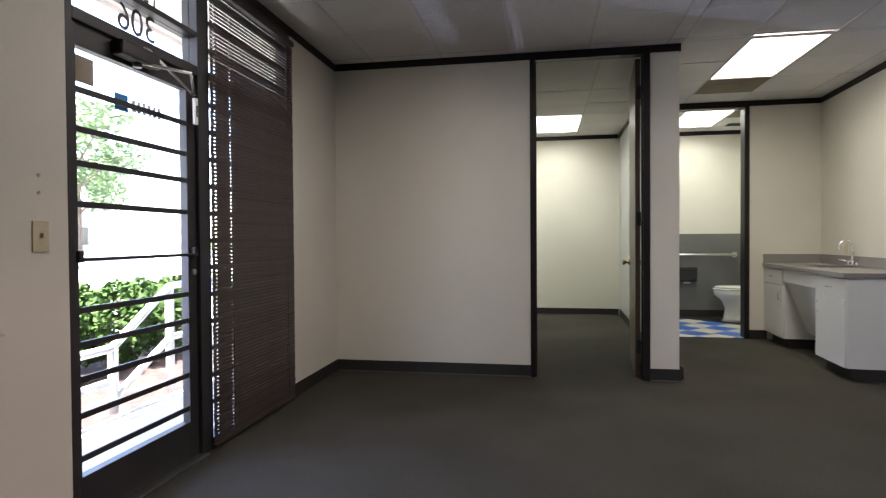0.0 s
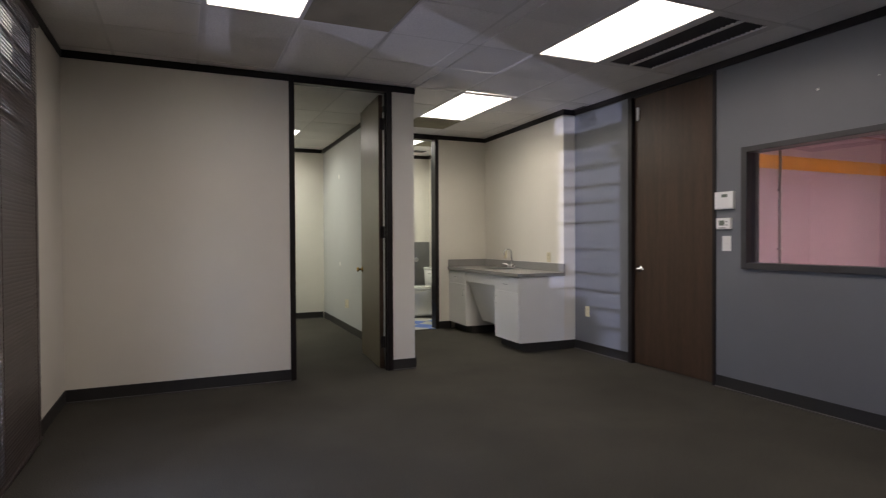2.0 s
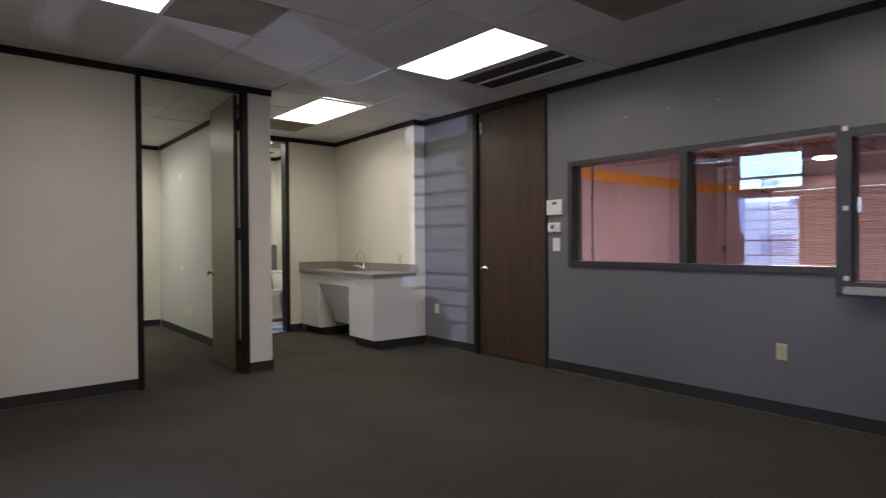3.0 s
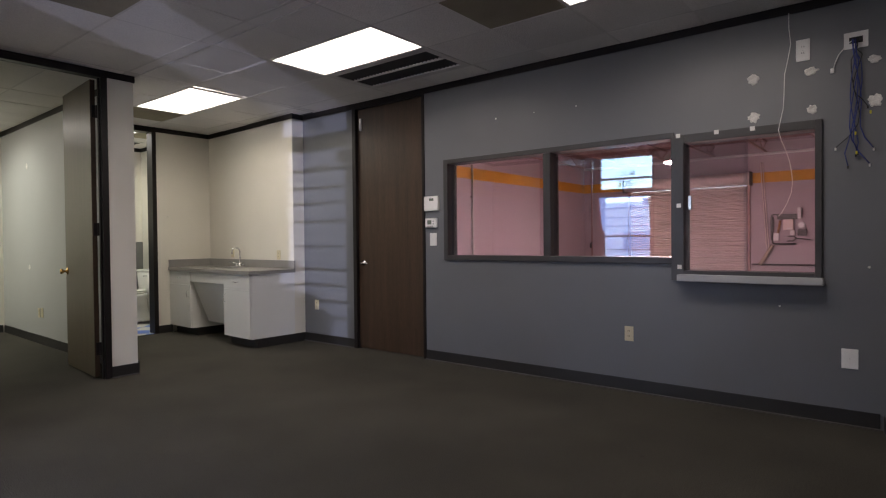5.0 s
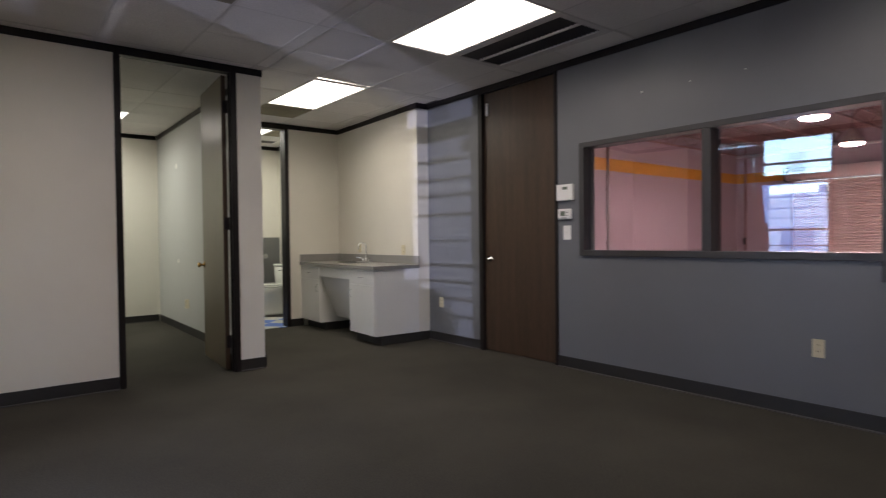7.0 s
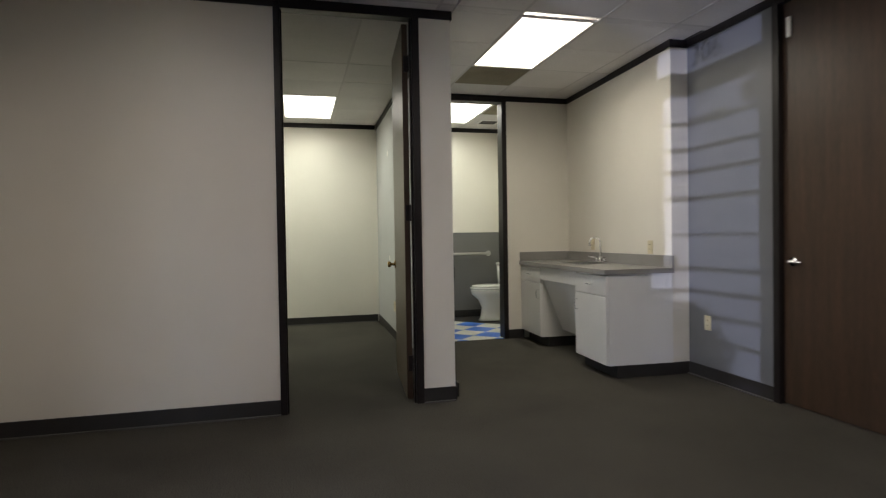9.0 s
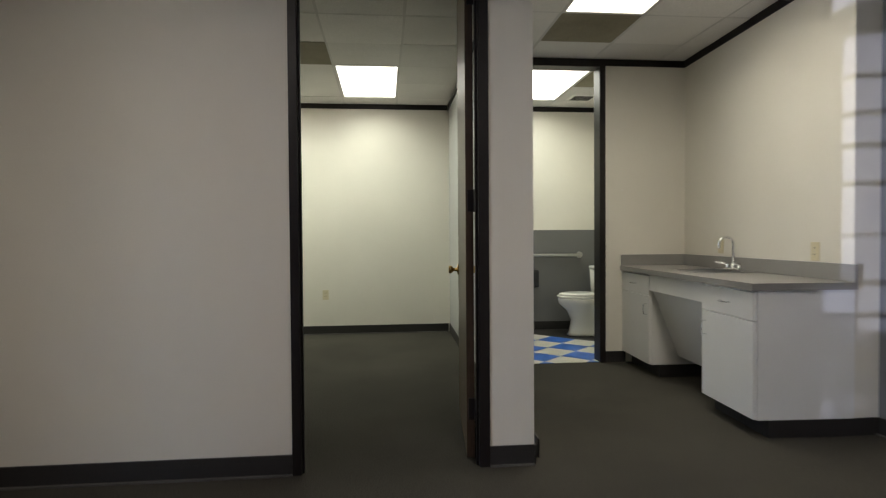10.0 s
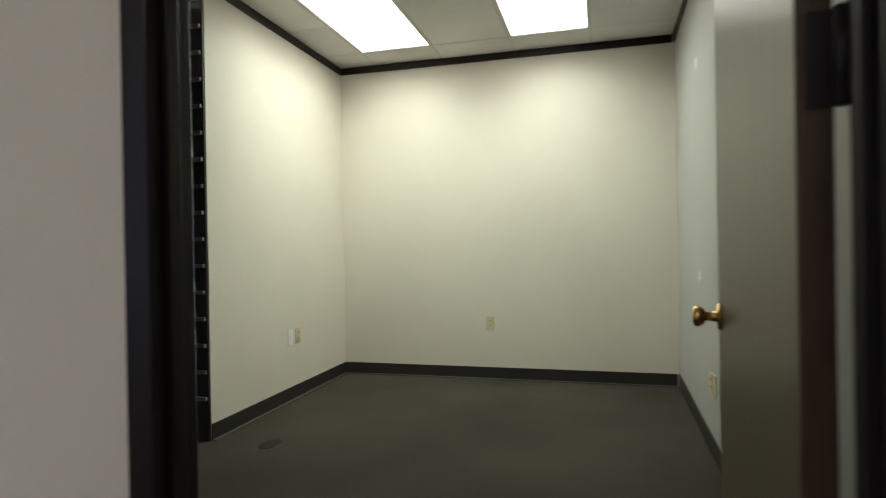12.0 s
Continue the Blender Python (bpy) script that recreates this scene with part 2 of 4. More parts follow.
def oval(cx, cy, z, rx, ry, n=20, power=2.0):
    out = []
    for k in range(n):
        c, s = math.cos(2 * math.pi * k / n), math.sin(2 * math.pi * k / n)
        out.append((cx + rx * math.copysign(abs(c) ** (2 / power), c), cy + ry * math.copysign(abs(s) ** (2 / power), s), z))
    return out


def link(name, bm, material, parent=None, label=""):
    me = bpy.data.meshes.new(name)
    bm.to_mesh(me)
    bm.free()
    me.materials.append(material)
    ob = new(name, me)
    if parent:
        ob.parent = parent
    if label:
        ob["label"] = label
    return ob


def part(name, bm, material, parent, label=""):
    return link(name, bm, material, parent, label)


def thing(name, label, category, at=(0, 0, 0), rz=0.0, group="", kind=""):
    e = new(name)
    e.empty_display_size = 0.1
    e.matrix_basis = pose(*at, 0, 0, rz)
    return tagged(e, label, category, group, kind)


def structure(name, bm, material, label, category):
    return tagged(link(name, bm, material), label, category, "", "structure")


def holed(bm, along, t0, t1, a0, a1, z0, z1, holes=()):
    """A wall along 'x' or 'y' with openings (from, to, bottom, top) through it."""
    def put(p, q, lo, hi):
        if q - p > 1e-4 and hi - lo > 1e-4:
            box(bm, *((p, q, t0, t1) if along == "x" else (t0, t1, p, q)), lo, hi)
    cut = a0
    for h0, h1, lo, hi in sorted(holes):
        put(cut, h0, z0, z1)
        put(h0, h1, z0, lo)
        put(h0, h1, hi, z1)
        cut = h1
    put(cut, a1, z0, z1)
    return bm

# ---- the large structure ----
CEIL = 2.715
TOP = 2.9
W, E, N = -1.915, 3.03, 8.93          # inner faces: west front, east partition, north party wall
PART_Y, PART_T = 4.808, 0.075         # partition in front of the back office
KIT_Y = 7.03                         # wall behind the sink counter
KITX, LINX, OEX = 2.872, -1.775, 1.0  # faces of the sink wall, office lining and office side wall
XB = 19.2                            # far wall of the warehouse



def chase(y):
    """Face of the wall beside the sink counter, which runs a little askew."""
    return KITX + 0.044 * (y - 5.0)


def office_side(y):
    """Face of the wall between office and passage, a little out of square."""
    return 0.945 + 0.018 * (y - 4.88)


floor = structure("floor", boxed(-2.06, 3.15, -1.6, 9.02, -0.2, 0.0), M_CARPET, "worn charcoal loop carpet over the office floor", "floor")
wall_west = structure("wall_west", holed(bmesh.new(), "y", W - 0.13, W, -1.6, 9.02, 0, TOP, [(1.855, 3.875, 0, 2.66), (4.95, 7.06, 0.05, 2.66)]), M_WHITE, "warm white front wall around the glazed entrance", "wall")
structure("wall_west_lining", boxed(W - 0.001, LINX, 7.06, N, 0, CEIL), M_WHITE, "white lining wall beside the office window", "wall")
structure("wall_partition", holed(bmesh.new(), "x", PART_Y, PART_Y + PART_T, W, 0.98, 0, TOP, [(-0.205, 0.755, 0, 2.70)]), M_WHITE, "warm white partition wall with an office doorway", "wall")
structure("wall_office_east", prism(bmesh.new(), [(office_side(PART_Y + PART_T), PART_Y + PART_T), (0.98, PART_Y + PART_T), (1.055, N), (office_side(N), N)], 0, TOP), M_OFFICE_GREY, "pale grey wall between office and passage", "wall")
structure("wall_kitchenette", holed(bmesh.new(), "x", KIT_Y, KIT_Y + 0.12, 1.06, E, 0, TOP, [(1.15, 2.214, 0, 2.70)]), M_WHITE, "warm white wall behind the sink counter", "wall")
structure("wall_plumbing_chase", prism(bmesh.new(), [(KITX, 5.0), (E, 5.0), (E, KIT_Y), (chase(KIT_Y), KIT_Y)], 0, CEIL), M_WHITE, "white furred wall beside the sink counter", "wall")
WINS = [(-0.282, 0.64, 0.88, 1.935), (0.64, 2.82, 1.0, 1.972)]
wall_east = structure("wall_east", holed(bmesh.new(), "y", E, E + 0.12, -0.73, N, 0, TOP, [(3.07, 4.12, 0, 2.66)] + WINS), M_GREY, "mid grey satin wall with door and warehouse window", "wall")
structure("wall_south", prism(bmesh.new(), [(-2.06, -1.44), (3.15, -0.59), (3.15, -0.72), (-2.06, -1.57)], 0, TOP), M_GREY, "grey end wall of the front office", "wall")
structure("wall_north", boxed(-2.06, XB + 0.2, N, N + 0.15, 0, 6.5), M_WHITE, "white party wall at the back of the office", "wall")
structure("wall_restroom_east", boxed(2.87, E, KIT_Y + 0.12, N, 0, CEIL), M_WHITE, "white side wall of the restroom", "wall")

# ceiling: boards in a metal grid, each a little out of true
bm = bmesh.new()
old = bmesh.new()
GX, GY = [2.105 - 0.61 * i for i in range(-2, 8)], [-1.41 + 1.22 * i for i in range(9)]
PANELS = [(1.495, 2.25), (1.495, -0.19), (-0.945, 2.25), (1.495, 4.775)]
rnd = random.Random(4)


def ceiling_field(x_lines, y_lines, skip, stained, x_lim, y_lim):
    for x0, x1 in zip(x_lines, x_lines[1:]):
        for y0, y1 in zip(y_lines, y_lines[1:]):
            for h0, h1 in ((y0, (y0 + y1) / 2), ((y0 + y1) / 2, y1)):
                if any(x0 - 0.1 < sx < x0 + 0.1 and y0 - 0.1 < sy < y0 + 0.1 for sx, sy in skip):
                    continue
                a, b, c, d = max(x0, x_lim[0]), min(x1, x_lim[1]), max(h0, y_lim[0]), min(h1, y_lim[1])
                if b - a < 0.03 or d - c < 0.03:
                    continue
                is_old = any(abs(x0 - sx) < 0.1 and abs(h0 - sy) < 0.1 for sx, sy in stained)
                g, sag = 0.006, rnd.uniform(0, 0.006)
                near, far = (g, 0.0005) if h0 == y0 else (0.0005, g)
                box(old if is_old else bm, a + g, b - g, c + near, d - far, CEIL + 0.003 - sag, CEIL + 0.03, 0.002)


GXs = sorted(GX)
for x_run, y_end in (((W, 1.0), PART_Y), ((1.0, E), 4.775)):
    ceiling_field(GXs, GY, PANELS + [(2.105, 2.25)], [(1.495, 1.03), (-0.335, 2.86), (0.275, 0.42)], x_run, (-1.5, y_end))
KY = [3.555, 4.775, 5.995, 7.215]
ceiling_field(GXs, KY, PANELS, [(1.495, 5.995)], (1.0, 2.99), (4.775, KIT_Y))
OY = [7.375 + 1.22 * i for i in range(-3, 3)]
OX = sorted(2.225 - 0.61 * i for i in range(-2, 8))
OFFICE_PANELS = [(-0.213, 7.375), (-1.433, 7.375)]
ceiling_field(OX, OY, OFFICE_PANELS, [(-0.823, 6.765)], (W, OEX), (PART_Y + PART_T, N))
ceiling_field(OX, OY, [(1.615, 7.375)], [(2.225, 7.375)], (1.06, 2.87), (KIT_Y + 0.12, N))
ceil = structure("ceiling", bm, M_TILE_C, "suspended ceiling of off-white pitted mineral boards", "ceiling")
structure("ceiling_stained_boards", old, M_TILE_OLD, "brown stained boards in the suspended ceiling", "ceiling")
bm = bmesh.new()
for (xa, xb, ya, yb, ylines, xlines) in ((W, E, -1.5, PART_Y, GY, GXs), (1.0, 2.95, PART_Y, KIT_Y, KY, GXs), (W, OEX, PART_Y + PART_T, N, OY, OX), (1.06, 2.87, KIT_Y + 0.12, N, OY, OX)):
    for x in xlines:
        if xa < x < xb:
            box(bm, x - 0.011, x + 0.011, ya, yb, CEIL - 0.001, CEIL + 0.002)
    for y in ylines:
        if ya < y < yb:
            box(bm, xa, xb, y - 0.011, y + 0.011, CEIL - 0.0005, CEIL + 0.002)
structure("ceiling_grid", bm, M_TBAR, "off-white metal grid of the suspended ceiling", "ceiling")
structure("ceiling_slab", boxed(-2.06, 3.15, -1.6, 9.02, TOP, TOP + 0.1), M_TILE_C, "plain slab above the suspended ceiling", "ceiling")

# dark trim under the ceiling and cove base along the floor
TR = CEIL - 0.06


def strips(name, material, label, category, z0, z1, d, runs):
    bm = bmesh.new()
    for x0, y0, x1, y1, nx, ny in runs:
        box(bm, min(x0, x1) + min(0, nx * d), max(x0, x1) + max(0, nx * d), min(y0, y1) + min(0, ny * d), max(y0, y1) + max(0, ny * d), z0, z1, 0.003)
    return structure(name, bm, material, label, category)


strips("trim", M_TRIM, "dark brown metal trim along the ceiling edge", "trim", TR, CEIL, 0.012, [
    (W, -1.38, W, PART_Y, 1, 0), (W, PART_Y, 0.98, PART_Y, 0, -1), (0.98, PART_Y - 0.012, 0.98, PART_Y + PART_T, 1, 0),
    (E, -0.58, E, 5.0, -1, 0), (KITX, 5.0, E, 5.0, 0, -1), (1.06, KIT_Y, 2.95, KIT_Y, 0, -1),
    (LINX, N, OEX, N, 0, -1), (LINX, 7.06, LINX, N, 1, 0), (1.06, N, 2.87, N, 0, -1), (2.87, KIT_Y + 0.12, 2.87, N, -1, 0)])
strips("baseboard", M_BASE, "dark vinyl cove base along the walls", "baseboard", 0, 0.1, 0.008, [
    (W, -1.38, W, 1.855, 1, 0), (W, 3.875, W, PART_Y, 1, 0), (W, PART_Y, -0.205, PART_Y, 0, -1), (0.755, PART_Y, 0.98, PART_Y, 0, -1), (0.98, PART_Y - 0.008, 0.98, PART_Y + PART_T, 1, 0),
    (E, -0.58, E, 3.07, -1, 0), (E, 4.12, E, 5.0, -1, 0), (KITX - 0.008, 5.0, E, 5.0, 0, -1), (2.214, KIT_Y, 2.4, KIT_Y, 0, -1),
    (LINX, N, OEX, N, 0, -1), (LINX, 7.06, LINX, N, 1, 0), (1.06, N, 2.87, N, 0, -1), (1.02, PART_Y + PART_T, 1.02, KIT_Y, 1, 0)])
for nm, mt_, lo, hi, d, lab in (("trim_office_side", M_TRIM, TR, CEIL, 0.012, "dark brown trim along the office side wall"), ("baseboard_office_side", M_BASE, 0, 0.1, 0.008, "dark vinyl cove base along the office side wall")):
    structure(nm, prism(bmesh.new(), [(office_side(PART_Y + PART_T) - d, PART_Y + PART_T), (office_side(PART_Y + PART_T), PART_Y + PART_T), (office_side(N), N - 0.012), (office_side(N) - d, N - 0.012)], lo, hi), mt_, lab, nm.split("_")[0])
structure("trim_chase", prism(bmesh.new(), [(KITX - 0.012, 4.988), (KITX, 4.988), (chase(KIT_Y), KIT_Y), (chase(KIT_Y) - 0.012, KIT_Y)], TR, CEIL), M_TRIM, "dark brown trim above the sink counter", "trim")
strips("baseboard_lip", M_LIP, "thin cove base lip on the carpet, lightened as if catching light", "baseboard", 0, 0.009, 0.02, [
    (W, PART_Y - 0.008, -0.205, PART_Y - 0.008, 0, -1), (0.755, PART_Y - 0.008, 0.98, PART_Y - 0.008, 0, -1), (E - 0.008, -0.58, E - 0.008, 3.07, -1, 0), (E - 0.008, 4.12, E - 0.008, 5.0, -1, 0), (LINX, N - 0.008, OEX, N - 0.008, 0, -1), (LINX + 0.008, 7.06, LINX + 0.008, N, 1, 0)])
structure("baseboard_south", prism(bmesh.new(), [(-2.0, -1.43), (2.99, -0.605), (2.99, -0.597), (-2.0, -1.421)], 0, 0.1), M_BASE, "dark vinyl cove base along the end wall", "baseboard")


def panel_light(x, y, watts, colour, spread=146, w=0.61, l=1.22, group="ceiling panel lights"):
    t = thing("ceiling_light", "lit white acrylic panel light set in the ceiling grid", "ceiling light", (x + w / 2, y + l / 2, CEIL), group=group)
    part("diffuser", boxed(-w / 2 + 0.024, w / 2 - 0.024, -l / 2 + 0.024, l / 2 - 0.024, 0.012, 0.018), M_PANEL, t)
    lamp = bpy.data.lights.new("panel_lamp", "AREA")
    lamp.shape, lamp.size, lamp.size_y, lamp.energy, lamp.color, lamp.spread = "RECTANGLE", w - 0.05, l - 0.05, watts, colour, radians(spread)
    lo = new("panel_lamp", lamp)
    lo.parent, lo.matrix_basis = t, pose(0, 0, 0.008)
    fr = bmesh.new()
    for s in (-1, 1):
        box(fr, min(s * w / 2, s * (w / 2 - 0.024)), max(s * w / 2, s * (w / 2 - 0.024)), -l / 2, l / 2, -0.003, 0.014, 0.002)
        box(fr, -w / 2 + 0.024, w / 2 - 0.024, min(s * l / 2, s * (l / 2 - 0.024)), max(s * l / 2, s * (l / 2 - 0.024)), -0.003, 0.014, 0.002)
    part("frame", fr, M_TBAR, t)
    return t


for px, py in PANELS + OFFICE_PANELS + [(1.615, 7.375)]:
    back = py > 4
    panel_light(px, py, PANEL_BACK * (1.12 if py > 6 else 1.0) if back else PANEL, (1.0, 0.88, 0.8) if not back else (1.0, 0.95, 0.78) if py < 6 else (0.91, 1.0, 0.85), 150 if py > 6 and px < 1.0 else 160)

# ---- entrance: door, transom and blind window ----
FX0, FX1 = W - 0.09, W + 0.002
bm = bmesh.new()
for y0, y1, z0, z1 in ((1.855, 1.89, 0, 2.66), (2.73, 2.835, 0, 2.66), (3.835, 3.875, 0, 2.66), (1.89, 2.73, 2.05, 2.10), (1.89, 2.73, 2.62, 2.66), (2.835, 3.835, 2.62, 2.66), (2.835, 3.835, 0, 0.06), (1.89, 2.73, 2.255, 2.283), (2.835, 3.835, 2.05, 2.1)):
    box(bm, FX0, FX1, y0, y1, z0, z1, 0.003)
window_1 = tagged(link("window_1", bm, M_BRONZE), "dark bronze storefront frame with transom over the entrance", "window", "", "structure")
for y0, y1, z0, z1 in ((1.89, 2.73, 2.283, 2.62), (1.89, 2.73, 2.10, 2.255), (2.835, 3.835, 0.06, 2.05), (2.835, 3.835, 2.1, 2.62)):
    p = part("pane", boxed(W - 0.05, W - 0.044, y0, y1, z0, z1), M_GLASS, window_1)
    p.visible_shadow = False
for k in range(16):
    z = 0.255 + 0.152 * k
    part("security_bar", boxed(W - 0.043, W - 0.02, 2.835, 3.835, z - 0.013, z + 0.013, 0.002), M_BRONZE, window_1)
structure("door_threshold", boxed(W - 0.12, W + 0.03, 1.88, 2.75, 0.0, 0.012, 0.004), M_STEEL, "worn metal door threshold", "threshold")

door_1 = thing("door_1", "closed dark bronze glass entrance door with security bars", "door", (W - 0.04, 2.31, 0), kind="structure")
bm = bmesh.new()
box(bm, -0.022, 0.022, -0.42, -0.385, 0.015, 2.05, 0.003)
part("stile", bm, M_BRONZE, door_1)
part("stile", boxed(-0.022, 0.022, 0.345, 0.418, 0.015, 2.05, 0.003), M_BRONZE, door_1)
part("top_rail", boxed(-0.022, 0.022, -0.385, 0.345, 1.957, 2.05, 0.003), M_BRONZE, door_1)
part("bottom_rail", boxed(-0.022, 0.022, -0.385, 0.345, 0.015, 0.207, 0.003), M_BRONZE, door_1)
p = part("pane", boxed(-0.003, 0.003, -0.385, 0.345, 0.207, 1.957), M_GLASS, door_1)
p.visible_shadow = False
for z in (1.783, 1.622, 1.483, 1.317, 0.884, 0.744, 0.602, 0.454, 0.278):
    part("security_bar", boxed(0.006, 0.016, -0.385, 0.345, z - 0.013, z + 0.013, 0.002), M_BRONZE, door_1)
part("push_bar", boxed(0.03, 0.055, -0.40, 0.39, 1.085, 1.1, 0.006), M_BRONZE, door_1)
for y in (-0.4, 0.375):
    part("push_bar_bracket", boxed(0.02, 0.05, y - 0.012, y + 0.012, 1.08, 1.13, 0.004), M_BRONZE, door_1)
part("lock", sweep(bmesh.new(), [(0.02, 0.385, 1.0), (0.034, 0.385, 1.0)], 0.016, 14), M_STEEL, door_1, "steel lock cylinder")
part("notice", boxed(-0.006, -0.0045, -0.375, -0.26, 1.82, 1.93), M_CARDTAN, door_1, "small paper notice taped to the glass")
part("sticker", boxed(-0.0055, -0.0045, -0.14, -0.055, 1.755, 1.83), M_SIGNBLUE, door_1, "blue vinyl sticker")
for k in range(6):
    part("sticker_bar", boxed(-0.0055, -0.0045, -0.03 + 0.036 * k, -0.005 + 0.036 * k, 1.765, 1.82), M_TAPE, door_1, "pale vinyl letter shape")
bm = bmesh.new()
box(bm, 0.022, 0.085, -0.19, 0.06, 1.975, 2.046, 0.014)
sweep(bm, [(0.05, 0.05, 2.01), (0.05, 0.085, 2.01)], 0.028, 14)
sweep(bm, [(0.05, -0.06, 1.955), (0.05, -0.06, 1.98)], 0.02, 12)
closer = part("door_closer", bm, M_BRONZE, door_1)
part("closer_arm", sweep(bmesh.new(), [(0.05, -0.05, 1.98), (0.17, 0.165, 1.985), (0.175, 0.18, 1.88)], 0.008), M_STEEL, closer)
part("closer_link", sweep(bmesh.new(), [(0.175, 0.18, 1.88), (0.05, 0.02, 2.06), (0.02, -0.03, 2.07)], 0.007), M_STEEL, closer)


def lettering(text, size, y, z):
    c = bpy.data.curves.new("lettering", "FONT")
    c.body, c.size, c.align_x, c.extrude = text, size, "CENTER", 0.0005
    tmp = bpy.data.objects.new("lettering", c)
    scene.collection.objects.link(tmp)
    bpy.context.view_layer.update()
    me = bpy.data.meshes.new_from_object(tmp)
    bpy.data.objects.remove(tmp)
    me.materials.append(M_LETTER)
    ob = new("lettering", me)
    ob.parent = window_1
    ob.matrix_basis = pose(W - 0.053, y, z, 90, 0, -90)
    ob["label"] = "black vinyl number " + text
    return ob


lettering("13230", 0.13, 2.33, 2.315)
lettering("306", 0.18, 2.335, 2.13)
sensor = thing("door_contact", "small white alarm contact on the door frame", "sensor", (W + 0.002, 2.69, 1.85))
part("housing", boxed(0, 0.018, -0.014, 0.014, -0.07, 0.07, 0.004), M_PLASTIC, sensor)
part("lens", boxed(0.018, 0.02, -0.006, 0.006, -0.03, 0.03), M_DARK, sensor)


def blind(name, y0, y1, ztop, zbot, x, tilt, label, gaps):
    t = thing(name, label, "blind", (x, y0, zbot))
    w, h = y1 - y0, ztop - zbot
    part("headrail", boxed(-0.02, 0.02, 0, w, h - 0.035, h, 0.003), M_BLIND, t)
    part("bottom_rail", boxed(-0.013, 0.013, 0, w, 0, 0.016, 0.003), M_BLIND, t)
    pitch = 0.0212
    made = None
    n = int((h - 0.06) / pitch)
    ends = [0.0]
    for g in gaps:
        ends += [g[0] - g[1], g[0] + g[1]]
    ends.append(w)
    bm = bmesh.new()
    cross = [(-0.0125, 0.0), (-0.0035, 0.0022), (0.0035, 0.0022), (0.0125, 0.0)]
    for j in range(len(ends) - 1):
        hole = j % 2 == 1
        for k in range(3):
            if hole and k == 1:
                continue
            (u0, v0), (u1, v1) = cross[k], cross[k + 1]
            lo = [bm.verts.new(q) for q in ((u0, ends[j], v0), (u1, ends[j], v1), (u1, ends[j + 1], v1), (u0, ends[j + 1], v0))]
            hi = [bm.verts.new((q.co.x, q.co.y, q.co.z + 0.0007)) for q in lo]
            bm.faces.new(hi)
            bm.faces.new(lo[::-1])
            for a in range(4):
                bm.faces.new((lo[a], lo[(a + 1) % 4], hi[(a + 1) % 4], hi[a]))
    me = bpy.data.meshes.new("slat")
    bm.to_mesh(me)
    bm.free()
    me.materials.append(M_BLIND)
    for i in range(n):
        s = new("slat", me)
        s.parent = t
        z = 0.028 + pitch * i
        s.matrix_basis = pose(0, rnd.uniform(-0.003, 0.003), z, 0, tilt - (9 if z > ztop - 0.46 else 0) + rnd.uniform(-3, 3), 0)
    for g in gaps:
        part("ladder_cord", sweep(bmesh.new(), [(0.015, g[0], 0.01), (0.015, g[0], h - 0.03)], 0.0012, 5), M_CORD, t)
    return t


blind("window_blind", 2.808, 3.866, 2.6, 0.015, W + 0.022, 79, "closed dark brown metal venetian blind over the front window", ((0.04, 0.008), (0.2, 0.004), (0.93, 0.003)))

# office window with its blind
bm = bmesh.new()
for y0, y1, z0, z1 in ((4.95, 4.99, 0.05, 2.66), (7.02, 7.06, 0.05, 2.66), (4.99, 7.02, 2.62, 2.66), (4.99, 7.02, 0.05, 0.1), (5.94, 5.98, 0.1, 2.62)):
    box(bm, FX0, FX1 - 0.02, y0, y1, z0, z1, 0.003)
box(bm, W - 0.001, LINX - 0.004, 7.046, 7.0595, 0, 2.66, 0.002)
window_2 = tagged(link("window_2", bm, M_BRONZE), "dark bronze framed office window with security bars", "window", "", "structure")
for y0, y1 in ((4.99, 5.94), (5.98, 7.02)):
    p = part("pane", boxed(W - 0.06, W - 0.054, y0, y1, 0.1, 2.62), M_GLASS, window_2)
    p.visible_shadow = False
for k in range(16):
    z = 0.25 + 0.155 * k
    part("security_bar", boxed(W - 0.045, W - 0.02, 4.99, 7.02, z - 0.013, z + 0.013, 0.002), M_STEEL_GREY, window_2)
# stubs standing in for the security bar ends beside the lining
for k in range(16):
    part("bar_stub", boxed(W + 0.04, LINX - 0.012, 7.026, 7.0455, 0.25 + 0.155 * k - 0.011, 0.25 + 0.155 * k + 0.011, 0.003), M_WAINS, window_2)
blind("window_blind", 4.99, 7.04, 2.6, 0.06, W + 0.045, 79, "closed dark brown metal venetian blind over the office window", ((0.12, 0.003), (0.66, 0.003), (1.26, 0.003), (1.9, 0.003)))

# ---- office doorway ----
bm = bmesh.new()
box(bm, -0.205, -0.162, PART_Y - 0.014, PART_Y + PART_T + 0.002, 0, 2.70, 0.003)
box(bm, 0.703, 0.755, PART_Y - 0.014, PART_Y + PART_T + 0.002, 0, 2.70, 0.003)
box(bm, -0.162, 0.703, PART_Y - 0.014, PART_Y + PART_T + 0.002, 2.648, 2.70, 0.003)
box(bm, -0.162, -0.152, PART_Y + 0.015, PART_Y + 0.04, 0, 2.648, 0.002)
box(bm, 0.691, 0.703, PART_Y + 0.015, PART_Y + 0.04, 0, 2.648, 0.002)
structure("door_frame_office", bm, M_TRIM, "dark brown metal door frame of the back office", "door frame")
door_2 = thing("door_2", "open full-height brown wood veneer office door", "door", (0.693, 4.898, 0.012), -4.6, kind="structure")
part("leaf", boxed(-0.04, 0, 0, 0.845, 0, 2.628, 0.002), M_WOOD_LT, door_2)
